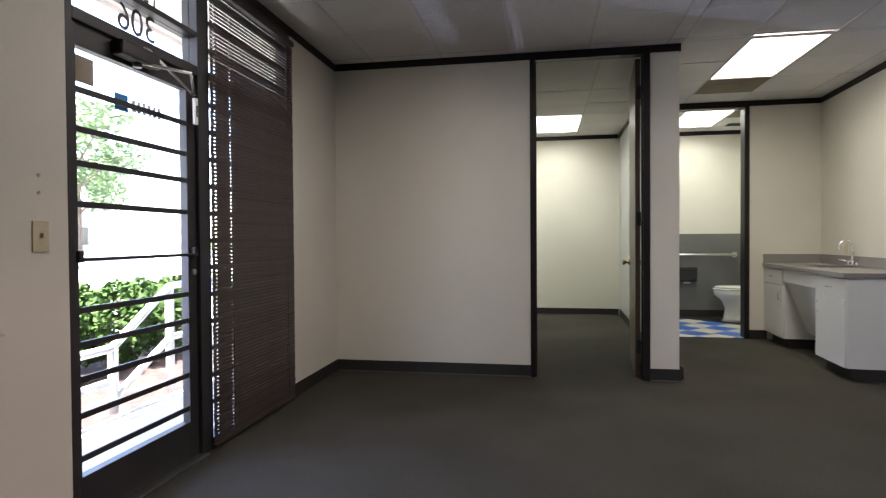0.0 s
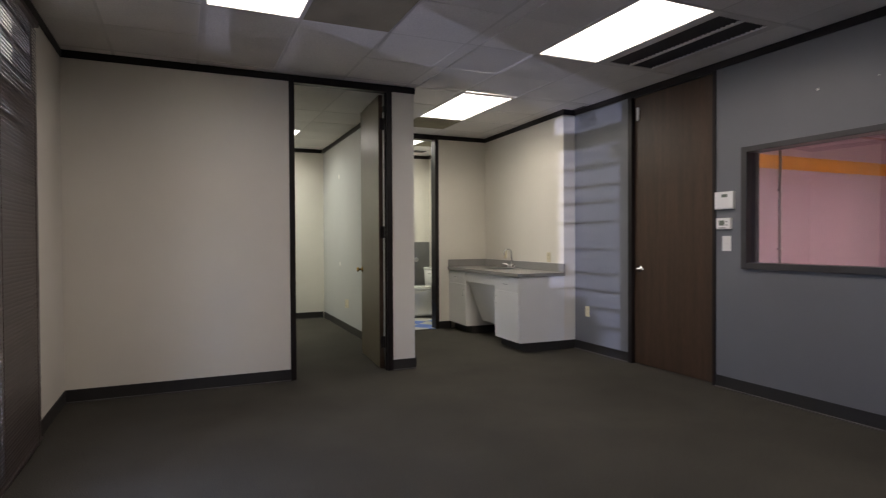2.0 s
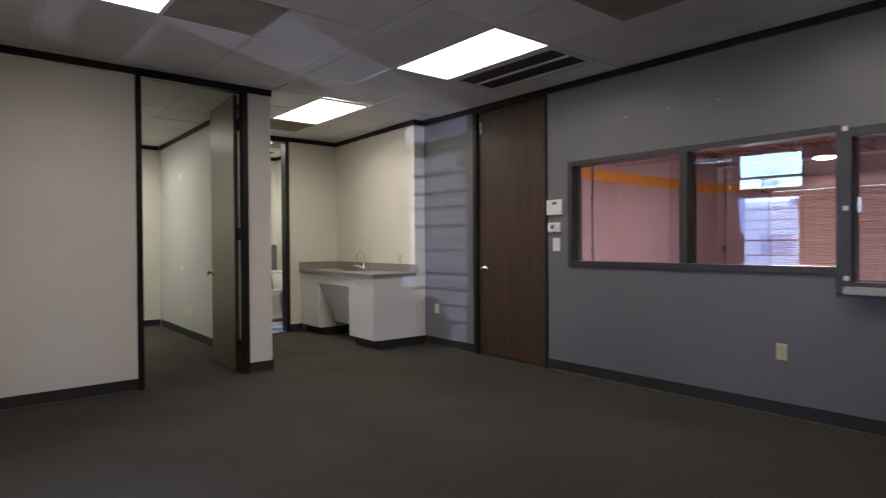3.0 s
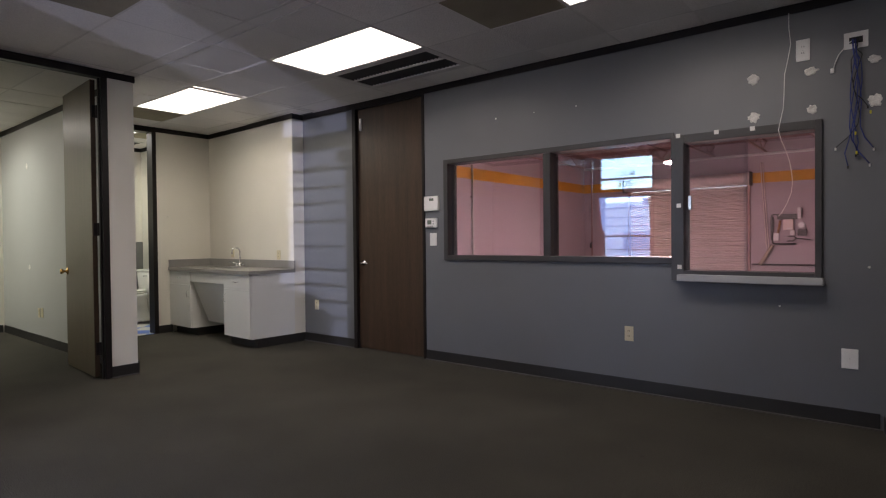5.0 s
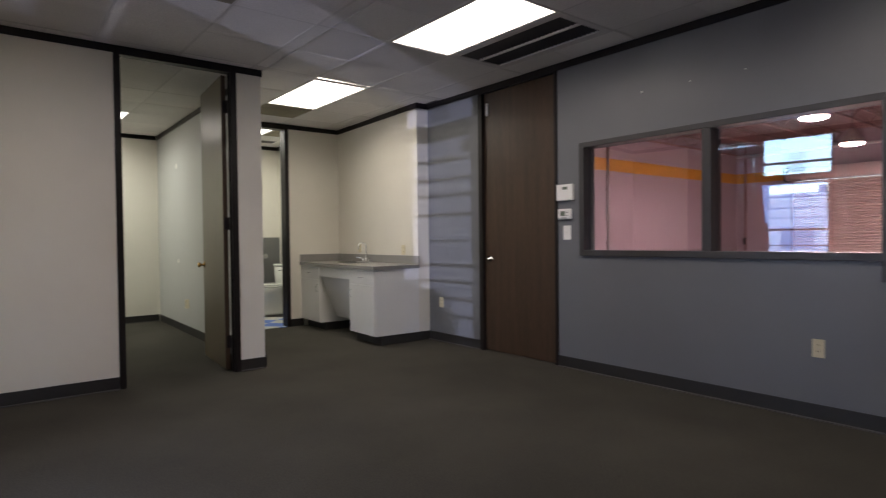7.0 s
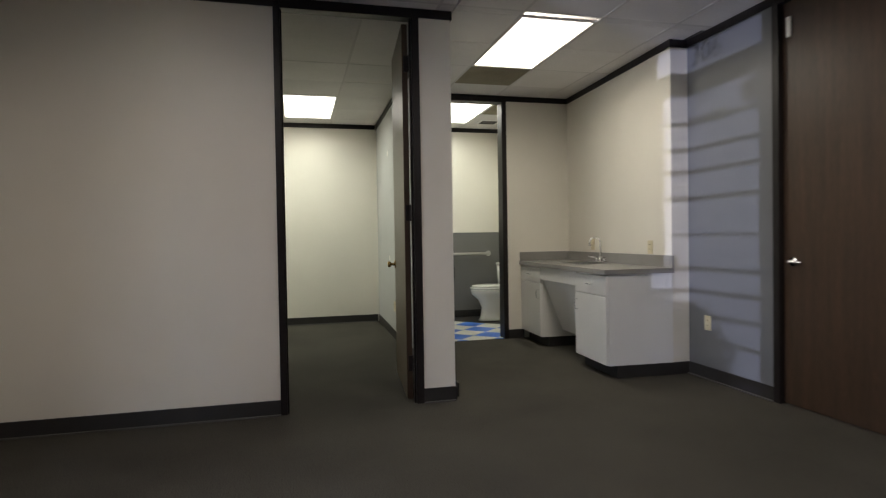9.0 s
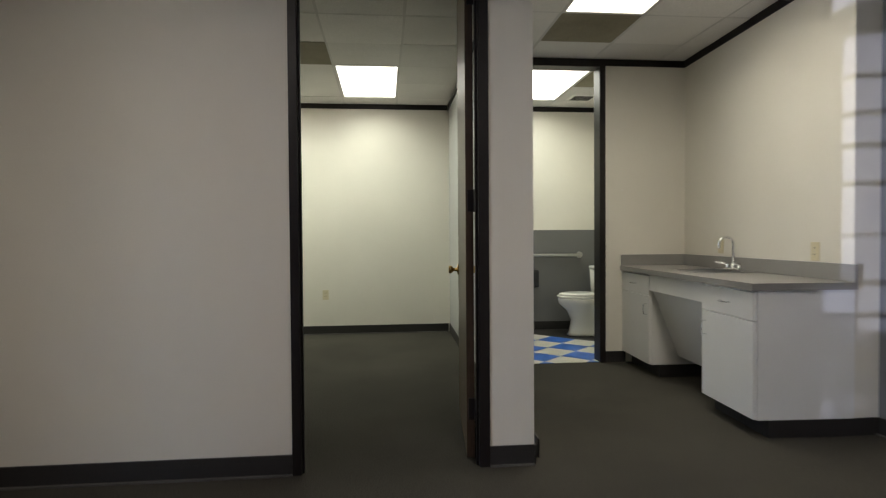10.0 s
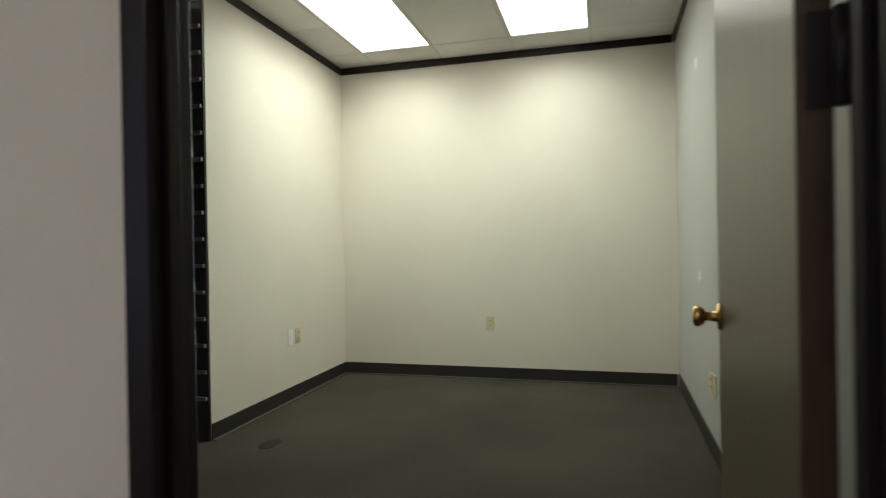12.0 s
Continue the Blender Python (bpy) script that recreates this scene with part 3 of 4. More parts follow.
part("leaf_edge", boxed(-0.0385, -0.0015, -0.0015, 0.001, 0.002, 2.626), M_WOOD, door_2, "dark stained hinge edge")
for z in (0.25, 1.31, 2.35):
    hg = bmesh.new()
    box(hg, -0.03, 0.03, -0.008, -0.002, z - 0.055, z + 0.055, 0.001)
    sweep(hg, [(0.006, -0.01, z - 0.057), (0.006, -0.01, z + 0.057)], 0.008, 10)
    part("hinge", hg, M_TRIM, door_2)
for s in (-1, 1):
    x = -0.04 if s < 0 else 0.0
    k = bmesh.new()
    loft(k, [[(x + s * d, 0.785 + r * math.cos(a), 0.918 + r * math.sin(a)) for a in [2 * math.pi * i / 18 for i in range(18)]] for d, r in ((0.001, 0.033), (0.008, 0.033), (0.01, 0.013), (0.035, 0.011), (0.04, 0.02), (0.05, 0.026), (0.062, 0.024), (0.066, 0.012))])
    part("knob", k, M_BRASS, door_2, "polished brass knob")

# ---- restroom doorway ----
bm = bmesh.new()
box(bm, 1.15, 1.20, KIT_Y - 0.014, KIT_Y + 0.134, 0, 2.70, 0.003)
box(bm, 2.16, 2.214, KIT_Y - 0.014, KIT_Y + 0.134, 0, 2.70, 0.003)
box(bm, 1.20, 2.16, KIT_Y - 0.014, KIT_Y + 0.134, 2.645, 2.70, 0.003)
structure("door_frame_restroom", bm, M_TRIM, "dark brown metal door frame of the restroom", "door frame")

# ---- door and windows in the east wall ----
bm = bmesh.new()
box(bm, E - 0.014, E + 0.13, 4.065, 4.12, 0, 2.66, 0.003)
box(bm, E - 0.014, E + 0.13, 3.07, 3.1, 0, 2.66, 0.003)
box(bm, E - 0.014, E + 0.13, 3.1, 4.065, 2.645, 2.66, 0.002)
structure("door_frame_warehouse", bm, M_TRIM, "dark brown metal door frame in the grey wall", "door frame")
door_3 = thing("door_3", "closed full-height walnut veneer door in the grey wall", "door", (E + 0.045, 3.5825, 0.012), kind="structure")
part("leaf", boxed(-0.022, 0.022, -0.479, 0.479, 0, 2.63, 0.002), M_WOOD, door_3)
h = bmesh.new()
loft(h, [[(-0.022 - d, 0.40 + r * math.cos(a), 0.94 + r * math.sin(a)) for a in [2 * math.pi * i / 16 for i in range(16)]] for d, r in ((0, 0.03), (0.01, 0.03), (0.012, 0.011), (0.055, 0.01))])
lever = part("lever_handle", h, M_CHROME, door_3, "chrome lever handle")
part("lever", sweep(bmesh.new(), [(-0.072, 0.405, 0.94), (-0.076, 0.38, 0.94), (-0.076, 0.29, 0.936)], 0.009, 10), M_CHROME, lever)
part("contact_box", boxed(-0.04, -0.022, 0.41, 0.44, 2.40, 2.53, 0.004), M_PLASTIC, door_3, "white alarm contact box")

# ---- warehouse window ----
bm = bmesh.new()
FA, FB = E - 0.02, E + 0.135
for y0, y1, z0, z1 in ((2.77, 2.82, 1.0, 1.972), (0.64, 2.77, 1.0, 1.05), (0.64, 2.77, 1.928, 1.972), (1.66, 1.728, 1.05, 1.928)):
    box(bm, FA, FB, y0, y1, z0, z1, 0.004)
for y0, y1, z0, z1 in ((0.57, 0.66, 0.88, 1.945), (-0.282, -0.242, 0.88, 1.945), (-0.242, 0.57, 1.885, 1.945), (-0.242, 0.57, 0.88, 0.955)):
    box(bm, FA - 0.004, FB, y0, y1, z0, z1, 0.004)
window_3 = tagged(link("window_3", bm, M_STEEL_GREY), "dark grey steel framed interior window to the warehouse", "window", "", "structure")
for y0, y1, z0, z1, turn in ((1.728, 2.77, 1.05, 1.928, 3.6), (0.66, 1.66, 1.05, 1.928, 3.6), (-0.242, 0.57, 0.955, 1.885, 3.6)):
    hw = (y1 - y0) / 2
    p = part("pane", boxed(-0.003, 0.003, -hw, hw, z0, z1), M_GLASS_IN, window_3)
    p.matrix_basis = pose(E + 0.06, (y0 + y1) / 2, 0, 0, 0.5, turn)
    p.visible_shadow = False
p = part("pane", boxed(-0.003, 0.003, -0.205, 0.205, 0.955, 1.885), M_GLASS_IN, window_3, "sliding glass leaf")
p.matrix_basis = pose(E + 0.02, 0.365, 0, 0, 0.5, 3.6)
part("glass_edge", boxed(E + 0.003, E + 0.012, 0.154, 0.178, 0.955, 1.885, 0.002), M_GLASS_IN, window_3, "pale polished edge of the sliding glass")
p.visible_shadow = False
part("window_sill", boxed(E - 0.10, E - 0.024, -0.295, 0.60, 0.88, 0.928, 0.006), M_SILL, window_3, "pale grey laminate sill shelf")
part("slide_pull", boxed(E + 0.012, E + 0.03, 0.525, 0.55, 1.4, 1.5, 0.003), M_STEEL, window_3)

# ---- restroom floor, wainscot ----
structure("wainscot", boxed(1.06, 2.87, N - 0.006, N, 0.1, 1.216), M_WAINS, "grey painted lower wall of the restroom", "wall")

# ---- warehouse ----
structure("floor_warehouse", boxed(3.15, XB + 0.2, -4, N, -0.2, 0.0), M_CONC, "bare concrete warehouse floor", "floor")
structure("wall_warehouse_far", holed(bmesh.new(), "y", XB, XB + 0.2, -4, N, 0, 6.5, [(3.35, 7.1, 0, 2.85)]), M_PINK, "painted far wall of the warehouse with a lavender pink cast", "wall")
structure("wall_warehouse_north", boxed(3.15, XB, N - 0.01, N - 0.001, 0, 6.5), M_PINK, "painted party wall of the warehouse with a lavender pink cast", "wall")
structure("wall_warehouse_south", boxed(3.03, XB + 0.2, -4.15, -4, 0, 6.5), M_PINK, "painted side wall of the warehouse with a lavender pink cast", "wall")
structure("wall_warehouse_near", holed(bmesh.new(), "y", 3.15, 3.165, -4, N, 0, 6.5, [(3.07, 4.12, 0, 2.66)] + WINS), M_PINK, "painted near wall of the warehouse with a lavender pink cast", "wall")
bm = bmesh.new()
box(bm, XB - 0.006, XB, -4, N, 2.9, 3.22)
box(bm, 3.165, XB, N - 0.016, N - 0.01, 2.9, 3.22)
structure("wall_stripe", bm, M_ORANGE, "orange yellow painted stripe round the warehouse", "wall")
structure("roof_warehouse", boxed(2.9, XB + 0.2, -4.15, N + 0.15, 4.25, 4.4), M_ROOF, "painted steel roof deck of the warehouse", "ceiling")

# ---- warehouse things ----
bm = bmesh.new()
for k in range(9):
    y = -3.3 + 1.52 * k
    for z in (3.85, 4.17):
        box(bm, 3.2, XB - 0.05, y - 0.025, y + 0.025, z - 0.02, z + 0.02)
    for i in range(26):
        x = 3.3 + i * 0.61
        a, b = (3.85, 4.17) if i % 2 else (4.17, 3.85)
        sweep(bm, [(x, y, a), (x + 0.61, y, b)], 0.014, 5)
tagged(link("roof_joists", bm, M_JOIST), "open web steel joists under the warehouse roof", "roof joists", "", "structure")
bm = bmesh.new()
for k in range(80):
    box(bm, 3.15 + 0.2 * k, 3.23 + 0.2 * k, -4, N - 0.02, 4.21, 4.25)
structure("roof_deck_ribs", bm, M_ROOF, "ribs of the painted roof deck", "ceiling")
tagged(link("fire_pipe", sweep(bmesh.new(), [(XB - 0.15, -3.9, 3.78), (XB - 0.15, N - 0.1, 3.78)], 0.045, 10), M_RAILW), "long pale pipe along the far wall", "pipe")
conduit = thing("conduit", "grey metal conduit down the party wall", "conduit", (11.9, N - 0.05, 0))
part("tube", sweep(bmesh.new(), [(0, 0, 0.2), (0, 0, 4.2)], 0.03, 10), M_STEEL, conduit)
for z in (1.0, 2.4, 3.8):
    part("clamp", boxed(-0.07, 0.07, -0.05, 0.035, z - 0.02, z + 0.02, 0.004), M_STEEL, conduit)
corner = thing("downpipe", "dark pipe in the warehouse corner", "pipe", (XB - 0.09, N - 0.35, 0))
part("tube", sweep(bmesh.new(), [(0, 0, 0), (0, 0, 4.1)], 0.028, 10), M_JOIST, corner)
part("elbow", sweep(bmesh.new(), [(0, 0, 1.05), (-0.12, 0, 1.0), (-0.2, -0.05, 0.86)], 0.04, 8), M_STEEL_GREY, corner)

roll = thing("roll_up_door", "closed galvanised roll-up door in the far wall", "roll-up door", (XB - 0.02, 5.22, 0), kind="structure")
prof = [(0.0, 0.0), (-0.012, 0.004), (-0.062, 0.02), (-0.066, 0.036), (-0.05, 0.058), (0.0, 0.08), (0.012, 0.08), (0.012, 0.0)]
me = None
for i in range(35):
    if me is None:
        s = part("slat", prism(bmesh.new(), prof, -1.88, 1.88, "y"), M_ROLL, roll)
        me = s.data
    else:
        s = new("slat", me)
        s.parent = roll
    s.matrix_basis = pose(0, 0, 0.03 + 0.08 * i)
for s in (-1, 1):
    part("guide_rail", boxed(-0.09, 0.05, s * 1.93 - 0.05, s * 1.93 + 0.05, 0, 2.95, 0.006), M_JOIST, roll)
hood = part("hood", sweep(bmesh.new(), [(-0.2, -2.02, 3.03), (-0.2, 2.02, 3.03)], 0.19, 20), M_ROLL, roll, "round steel hood over the rolled curtain")
for s in (-1, 1):
    part("hood_bracket", boxed(-0.42, 0.0, s * 2.03 - 0.012, s * 2.03 + 0.012, 2.8, 3.25, 0.004), M_STEEL_GREY, hood)
part("bottom_bar", boxed(-0.06, 0.02, -1.88, 1.88, 0, 0.05, 0.006), M_STEEL_GREY, roll)

service = thing("electrical_board", "plywood board with electrical boxes and bent conduits on the far wall", "electrical panel", (XB - 0.02, 2.2, 0.93))
part("backboard", boxed(0, 0.015, -0.62, 0.485, 0, 0.905, 0.002), M_PINK, service)
part("trough", boxed(-0.16, 0, -0.27, 0.27, 0.795, 0.955, 0.01), M_STEEL_GREY, service, "dark grey wiring trough")
cab = part("breaker_box", boxed(-0.14, 0, -0.153, 0.117, 0.47, 0.79, 0.008), M_ROLL, service, "plain grey steel breaker box")
part("cover", boxed(-0.148, -0.14, -0.14, 0.104, 0.485, 0.775, 0.003), M_ROLL, cab)
tall = part("switch_box", boxed(-0.13, 0, 0.392, 0.462, 0.16, 0.868, 0.008), M_STEEL_GREY, service, "tall dark grey switch box")
part("cover", boxed(-0.138, -0.13, 0.4, 0.454, 0.18, 0.85, 0.003), M_STEEL_GREY, tall)
for y0, y1, z0, z1 in ((-0.359, -0.271, 0.809, 1.138), (0.246, 0.384, 0.143, 0.373), (-0.19, -0.06, 0.31, 0.46), (-0.14, 0.0, 0.49, 0.53)):
    bxx = part("junction_box", boxed(-0.17 if z0 > 0.45 else -0.1, 0, y0, y1, z0, z1, 0.006), M_RAILW, service)
    if z1 - z0 > 0.1:
        x = -0.17 if z0 > 0.45 else -0.1
        part("cover", boxed(x - 0.005, x, y0 + 0.008, y1 - 0.008, z0 + 0.008, z1 - 0.008, 0.002), M_RAILW, bxx)
part("fuse_tube", sweep(bmesh.new(), [(-0.06, 0.208, 0.756), (-0.06, 0.235, 0.56), (-0.06, 0.269, 0.38)], 0.034, 10), M_ORANGE_TUBE, service, "orange-brown conduit")
mt = part("meter", sweep(bmesh.new(), [(0, -0.36, 0.61), (-0.1, -0.36, 0.61)], 0.1, 20), M_STEEL, service, "round glass-fronted meter")
part("dial", sweep(bmesh.new(), [(-0.1, -0.36, 0.61), (-0.13, -0.36, 0.61)], 0.075, 18), M_RAILW, mt)
part("socket_box", boxed(-0.09, 0, -0.5, -0.26, 0.29, 0.48, 0.006), M_STEEL_GREY, service)
for pts, r in (([(-0.07, 0.42, 0.16), (-0.07, 0.41, 0.07), (-0.07, 0.36, 0.04), (-0.07, -0.2, 0.04)], 0.022), ([(-0.05, 0.02, 0.12), (-0.05, -0.14, 0.13), (-0.05, -0.22, 0.2), (-0.05, -0.34, 0.2), (-0.05, -0.6, 0.16)], 0.018), ([(-0.05, 0.0, 0.27), (-0.05, -0.16, 0.27), (-0.05, -0.24, 0.2)], 0.016), ([(-0.06, 0.43, 0.86), (-0.06, 0.44, 0.93), (-0.06, 0.36, 0.95), (-0.06, 0.26, 0.93)], 0.018), ([(-0.05, -0.08, 0.79), (-0.05, -0.08, 0.46)], 0.014)):
    part("conduit", sweep(bmesh.new(), pts, r, 8), M_STEEL_GREY, service)
# round bar standing in for the dark line of a low kerb
part("kerb_line", sweep(bmesh.new(), [(-0.05, -1.3, -0.6), (-0.05, 0.98, -0.6)], 0.022, 8), M_STEEL_GREY, service)
part("sloping_duct", sweep(bmesh.new(), [(-0.08, 0.408, 0.0), (-0.08, 0.768, -0.62)], 0.055, 12), M_CARDTAN, service, "tan sloping duct")
for d in (0.0, 0.06):
    part("supply_conduit", sweep(bmesh.new(), [(-0.05, 0.516 + d, -0.1), (-0.05, 0.656 + d, 2.08), (-0.05, 0.68 + d, 2.6)], 0.012, 8), M_ROLL, service)


def high_bay(x, y):
    t = thing("high_bay_lamp", "lit round high-bay lamp hung from the warehouse roof", "ceiling lamp", (x, y, 3.1), group="high-bay lamps")
    part("reflector", loft(bmesh.new(), [oval(0, 0, z, r, r, 20) for z, r in ((0.02, 0.235), (0.025, 0.24), (0.14, 0.2), (0.25, 0.1), (0.34, 0.07), (0.345, 0.02))]), M_STEEL, t)
    part("bulb", loft(bmesh.new(), [oval(0, 0, z, r, r, 16) for z, r in ((-0.035, 0.06), (-0.02, 0.15), (0.0, 0.2), (0.018, 0.21))]), M_HIGHBAY, t, "glowing lens")
    part("stem", sweep(bmesh.new(), [(0, 0, 0.34), (0, 0, 1.12)], 0.012, 8), M_STEEL_GREY, t)


for hx, hy in ((13.8, 3.97), (9.93, 3.38)):
    high_bay(hx, hy)

# ---- ceiling fittings ----
ret = thing("return_grille", "dark two-bay return air grille in the ceiling", "vent", (2.41, 2.86, CEIL))
fr = bmesh.new()
for x0, x1, y0, y1 in ((-0.3, -0.235, -0.61, 0.61), (0.235, 0.3, -0.61, 0.61), (-0.235, 0.235, -0.61, -0.545), (-0.235, 0.235, 0.545, 0.61), (-0.012, 0.012, -0.545, 0.545)):
    box(fr, x0, x1, y0, y1, -0.004, 0.012, 0.002)
part("frame", fr, M_TBAR, ret)
part("duct", boxed(-0.235, 0.235, -0.545, 0.545, 0.06, 0.065), M_DARK, ret, "dark duct behind the slats")
me = None
for bay in (-1, 1):
    for k in range(27):
        if me is None:
            s = part("slat", boxed(-0.108, 0.108, -0.0012, 0.0012, -0.012, 0.012), M_STEEL_GREY, ret)
            me = s.data
        else:
            s = new("slat", me)
            s.parent = ret
        s.matrix_basis = pose(bay * 0.124, -0.535 + k * 0.0411, 0.012, 35, 0, 0)
vent = thing("exhaust_vent", "square white exhaust vent in the restroom ceiling", "vent", (2.48, 8.42, CEIL))
part("frame", boxed(-0.15, 0.15, -0.13, 0.13, -0.012, 0.0, 0.005), M_PLASTIC, vent)
for k in range(7):
    part("slat", boxed(-0.11, 0.11, -0.09 + k * 0.03 - 0.006, -0.09 + k * 0.03 + 0.006, -0.016, -0.011), M_STEEL_GREY, vent)

# ---- sink counter ----
XF, YE, CT = 2.283, 4.99, 0.87
KX = KITX
ASKEW = -2.52
counter = thing("countertop", "grey laminate countertop with backsplash and steel sink", "countertop", (KX, YE, CT), ASKEW)
wd, ln = KX - XF, KIT_Y - YE + 0.01
bm = bmesh.new()
sx0, sx1, sy0, sy1 = -0.43, -0.1, 0.9, 1.32
for x0, x1, y0, y1 in ((-wd - 0.02, sx0, -0.02, ln), (sx1, 0, -0.02, ln), (sx0, sx1, -0.02, sy0), (sx0, sx1, sy1, ln)):
    box(bm, x0, x1, y0, y1, -0.04, 0)
part("worktop", bm, M_COUNTER, counter)
part("backsplash", boxed(-0.02, 0, -0.02, ln, 0.0, 0.1, 0.002), M_COUNTER, counter)
ca, sa = math.cos(radians(-ASKEW)), math.sin(radians(-ASKEW))
back = [((x - KX) * ca - (y - YE) * sa, (x - KX) * sa + (y - YE) * ca) for x, y in ((2.36, KIT_Y - 0.02), (2.945, KIT_Y - 0.02), (2.945, KIT_Y), (2.36, KIT_Y))]
part("backsplash", prism(bmesh.new(), back, 0.0, 0.1), M_COUNTER, counter)
bm = bmesh.new()
for x0, x1, y0, y1 in ((sx0 - 0.02, sx0 + 0.004, sy0 - 0.02, sy1 + 0.02), (sx1 - 0.004, sx1 + 0.05, sy0 - 0.02, sy1 + 0.02), (sx0, sx1, sy0 - 0.02, sy0 + 0.004), (sx0, sx1, sy1 - 0.004, sy1 + 0.02)):
    box(bm, x0, x1, y0, y1, 0.001, 0.005, 0.001)
for x0, x1, y0, y1, z0, z1 in ((sx0, sx0 + 0.003, sy0, sy1, -0.14, 0.002), (sx1 - 0.003, sx1, sy0, sy1, -0.14, 0.002), (sx0, sx1, sy0, sy0 + 0.003, -0.14, 0.002), (sx0, sx1, sy1 - 0.003, sy1, -0.14, 0.002), (sx0, sx1, sy0, sy1, -0.144, -0.14)):
    box(bm, x0, x1, y0, y1, z0, z1)
sink = part("sink", bm, M_STEEL, counter, "shallow stainless steel sink")
part("drain", sweep(bmesh.new(), [(-0.26, 1.11, -0.141), (-0.26, 1.11, -0.137)], 0.04, 16), M_CHROME, sink)

faucet = thing("faucet", "chrome gooseneck faucet with wing handles behind the sink", "faucet", (chase(YE + 1.11) - 0.075, YE + 1.11, CT + 0.005), ASKEW)
part("base", boxed(-0.025, 0.025, -0.1, 0.1, 0, 0.016, 0.007), M_CHROME, faucet)
part("hub", sweep(bmesh.new(), [(0, 0, 0.014), (0, 0, 0.05)], 0.018, 14), M_CHROME, faucet)
arc = [(0, 0, 0.04), (0, 0, 0.19)] + [(-0.055 + 0.055 * math.cos(a), 0, 0.2 + 0.05 * math.sin(a)) for a in [math.pi * i / 10 for i in range(0, 11)]] + [(-0.11, 0, 0.165)]
part("spout", sweep(bmesh.new(), arc, 0.0095, 10), M_CHROME, faucet)
for s in (-1, 1):
    hd = part("handle", sweep(bmesh.new(), [(0, s * 0.08, 0.014), (0, s * 0.08, 0.045)], 0.014, 12), M_CHROME, faucet)
    part("blade", sweep(bmesh.new(), [(0, s * 0.08, 0.045), (-0.03, s * 0.1, 0.052), (-0.075, s * 0.125, 0.058)], 0.009, 8, [0.011, 0.009, 0.007]), M_CHROME, hd)


def cabinet(y0, y1, label):
    t = thing("cabinet", label, "cabinet", (chase(y0), y0, 0.0), ASKEW, group="sink cabinets")
    w = y1 - y0
    part("carcass", boxed(-(KX - XF) + 0.022, 0, 0, w, 0.1, CT - 0.04, 0.001), M_LAM, t)
    part("toe_kick", boxed(-(KX - XF) + 0.09, 0, 0.0, w, 0, 0.1), M_BASE, t, "dark recessed toe kick")
    for nm, z0, z1 in (("drawer", 0.66, CT - 0.052), ("door", 0.105, 0.653)):
        f = part(nm, boxed(-(KX - XF), -(KX - XF) + 0.02, 0.004, w - 0.004, z0, z1, 0.002), M_LAM, t)
        x = -(KX - XF)
        if nm == "drawer":
            c = (z0 + z1) / 2
            pts = [(x, w / 2 - 0.045, c), (x - 0.024, w / 2 - 0.04, c), (x - 0.028, w / 2, c), (x - 0.024, w / 2 + 0.04, c), (x, w / 2 + 0.045, c)]
        else:
            yy = w - 0.05 if y0 < 6 else 0.05
            pts = [(x, yy, 0.5), (x - 0.024, yy, 0.505), (x - 0.028, yy, 0.55), (x - 0.024, yy, 0.585), (x, yy, 0.59)]
        part("handle", sweep(bmesh.new(), pts, 0.004, 8), M_CHROME, f, "chrome wire pull")
    return t


cabinet(YE, 5.57, "white laminate base cabinet with drawer and door")
cabinet(6.415, KIT_Y, "white laminate base cabinet against the back wall")
apron = thing("sink_apron", "white laminate apron and sloped panel under the sink", "panel", (chase(5.57), 5.57, 0), ASKEW)
part("apron_board", boxed(-(KX - XF) + 0.004, -(KX - XF) + 0.022, 0.001, 0.844, 0.70, CT - 0.041, 0.001), M_LAM, apron)
bm = bmesh.new()
prism(bm, [(-(KX - XF) + 0.03, 0.70), (-(KX - XF) + 0.05, 0.70), (-0.33, 0.17), (-0.35, 0.17)], 0.001, 0.844, "y")
part("sloped_panel", bm, M_LAM, apron)
part("rear_base", boxed(-0.03, 0, 0.001, 0.844, 0, 0.1), M_BASE, apron, "dark base strip")


# ---- plates and controls ----
def facing(direction):
    return {"-x": -90, "+x": 90, "-y": 0, "+y": 180}[direction]


def outlet(at, direction, material, label, name="outlet", w=0.07, h=0.115):
    t = thing(name, label, name.replace("_", " "), at, facing(direction))
    plate = part("plate", boxed(-w / 2, w / 2, -0.006, 0, -h / 2, h / 2, 0.003), material, t)
    if name == "outlet":
        for dz in (-0.02, 0.02):
            r = part("receptacle", loft(bmesh.new(), [[(x, y, z + dz) for x, z, y in [(p[0], p[1], d) for p in oval(0, 0, 0, 0.016, 0.014, 14, 3)]] for d in (-0.005, -0.0085)]), material, t)
            for dx in (-0.006, 0.006):
                part("slot", boxed(dx - 0.0015, dx + 0.0015, -0.0095, -0.008, dz - 0.003, dz + 0.007), M_DARK, r)
    if name == "light_switch":
        part("toggle", boxed(-0.005, 0.005, -0.02, -0.005, -0.004, 0.012, 0.002), material, t)
    part("screw", sweep(bmesh.new(), [(0, -0.0055, 0), (0, -0.0075, 0)], 0.003, 8), M_STEEL, t)
    return t


outlet((E, 0.99, 0.45), "-x", M_ALMOND, "almond duplex outlet low on the grey wall")
outlet((E, 4.775, 0.443), "-x", M_ALMOND, "almond duplex outlet beside the wood door")
outlet((E, -0.175, 2.405), "-x", M_PLASTIC, "white duplex outlet high on the grey wall", w=0.078, h=0.14)
outlet((chase(5.31) - 0.002, 5.31, 1.035), "-x", M_ALMOND, "almond duplex outlet above the counter")
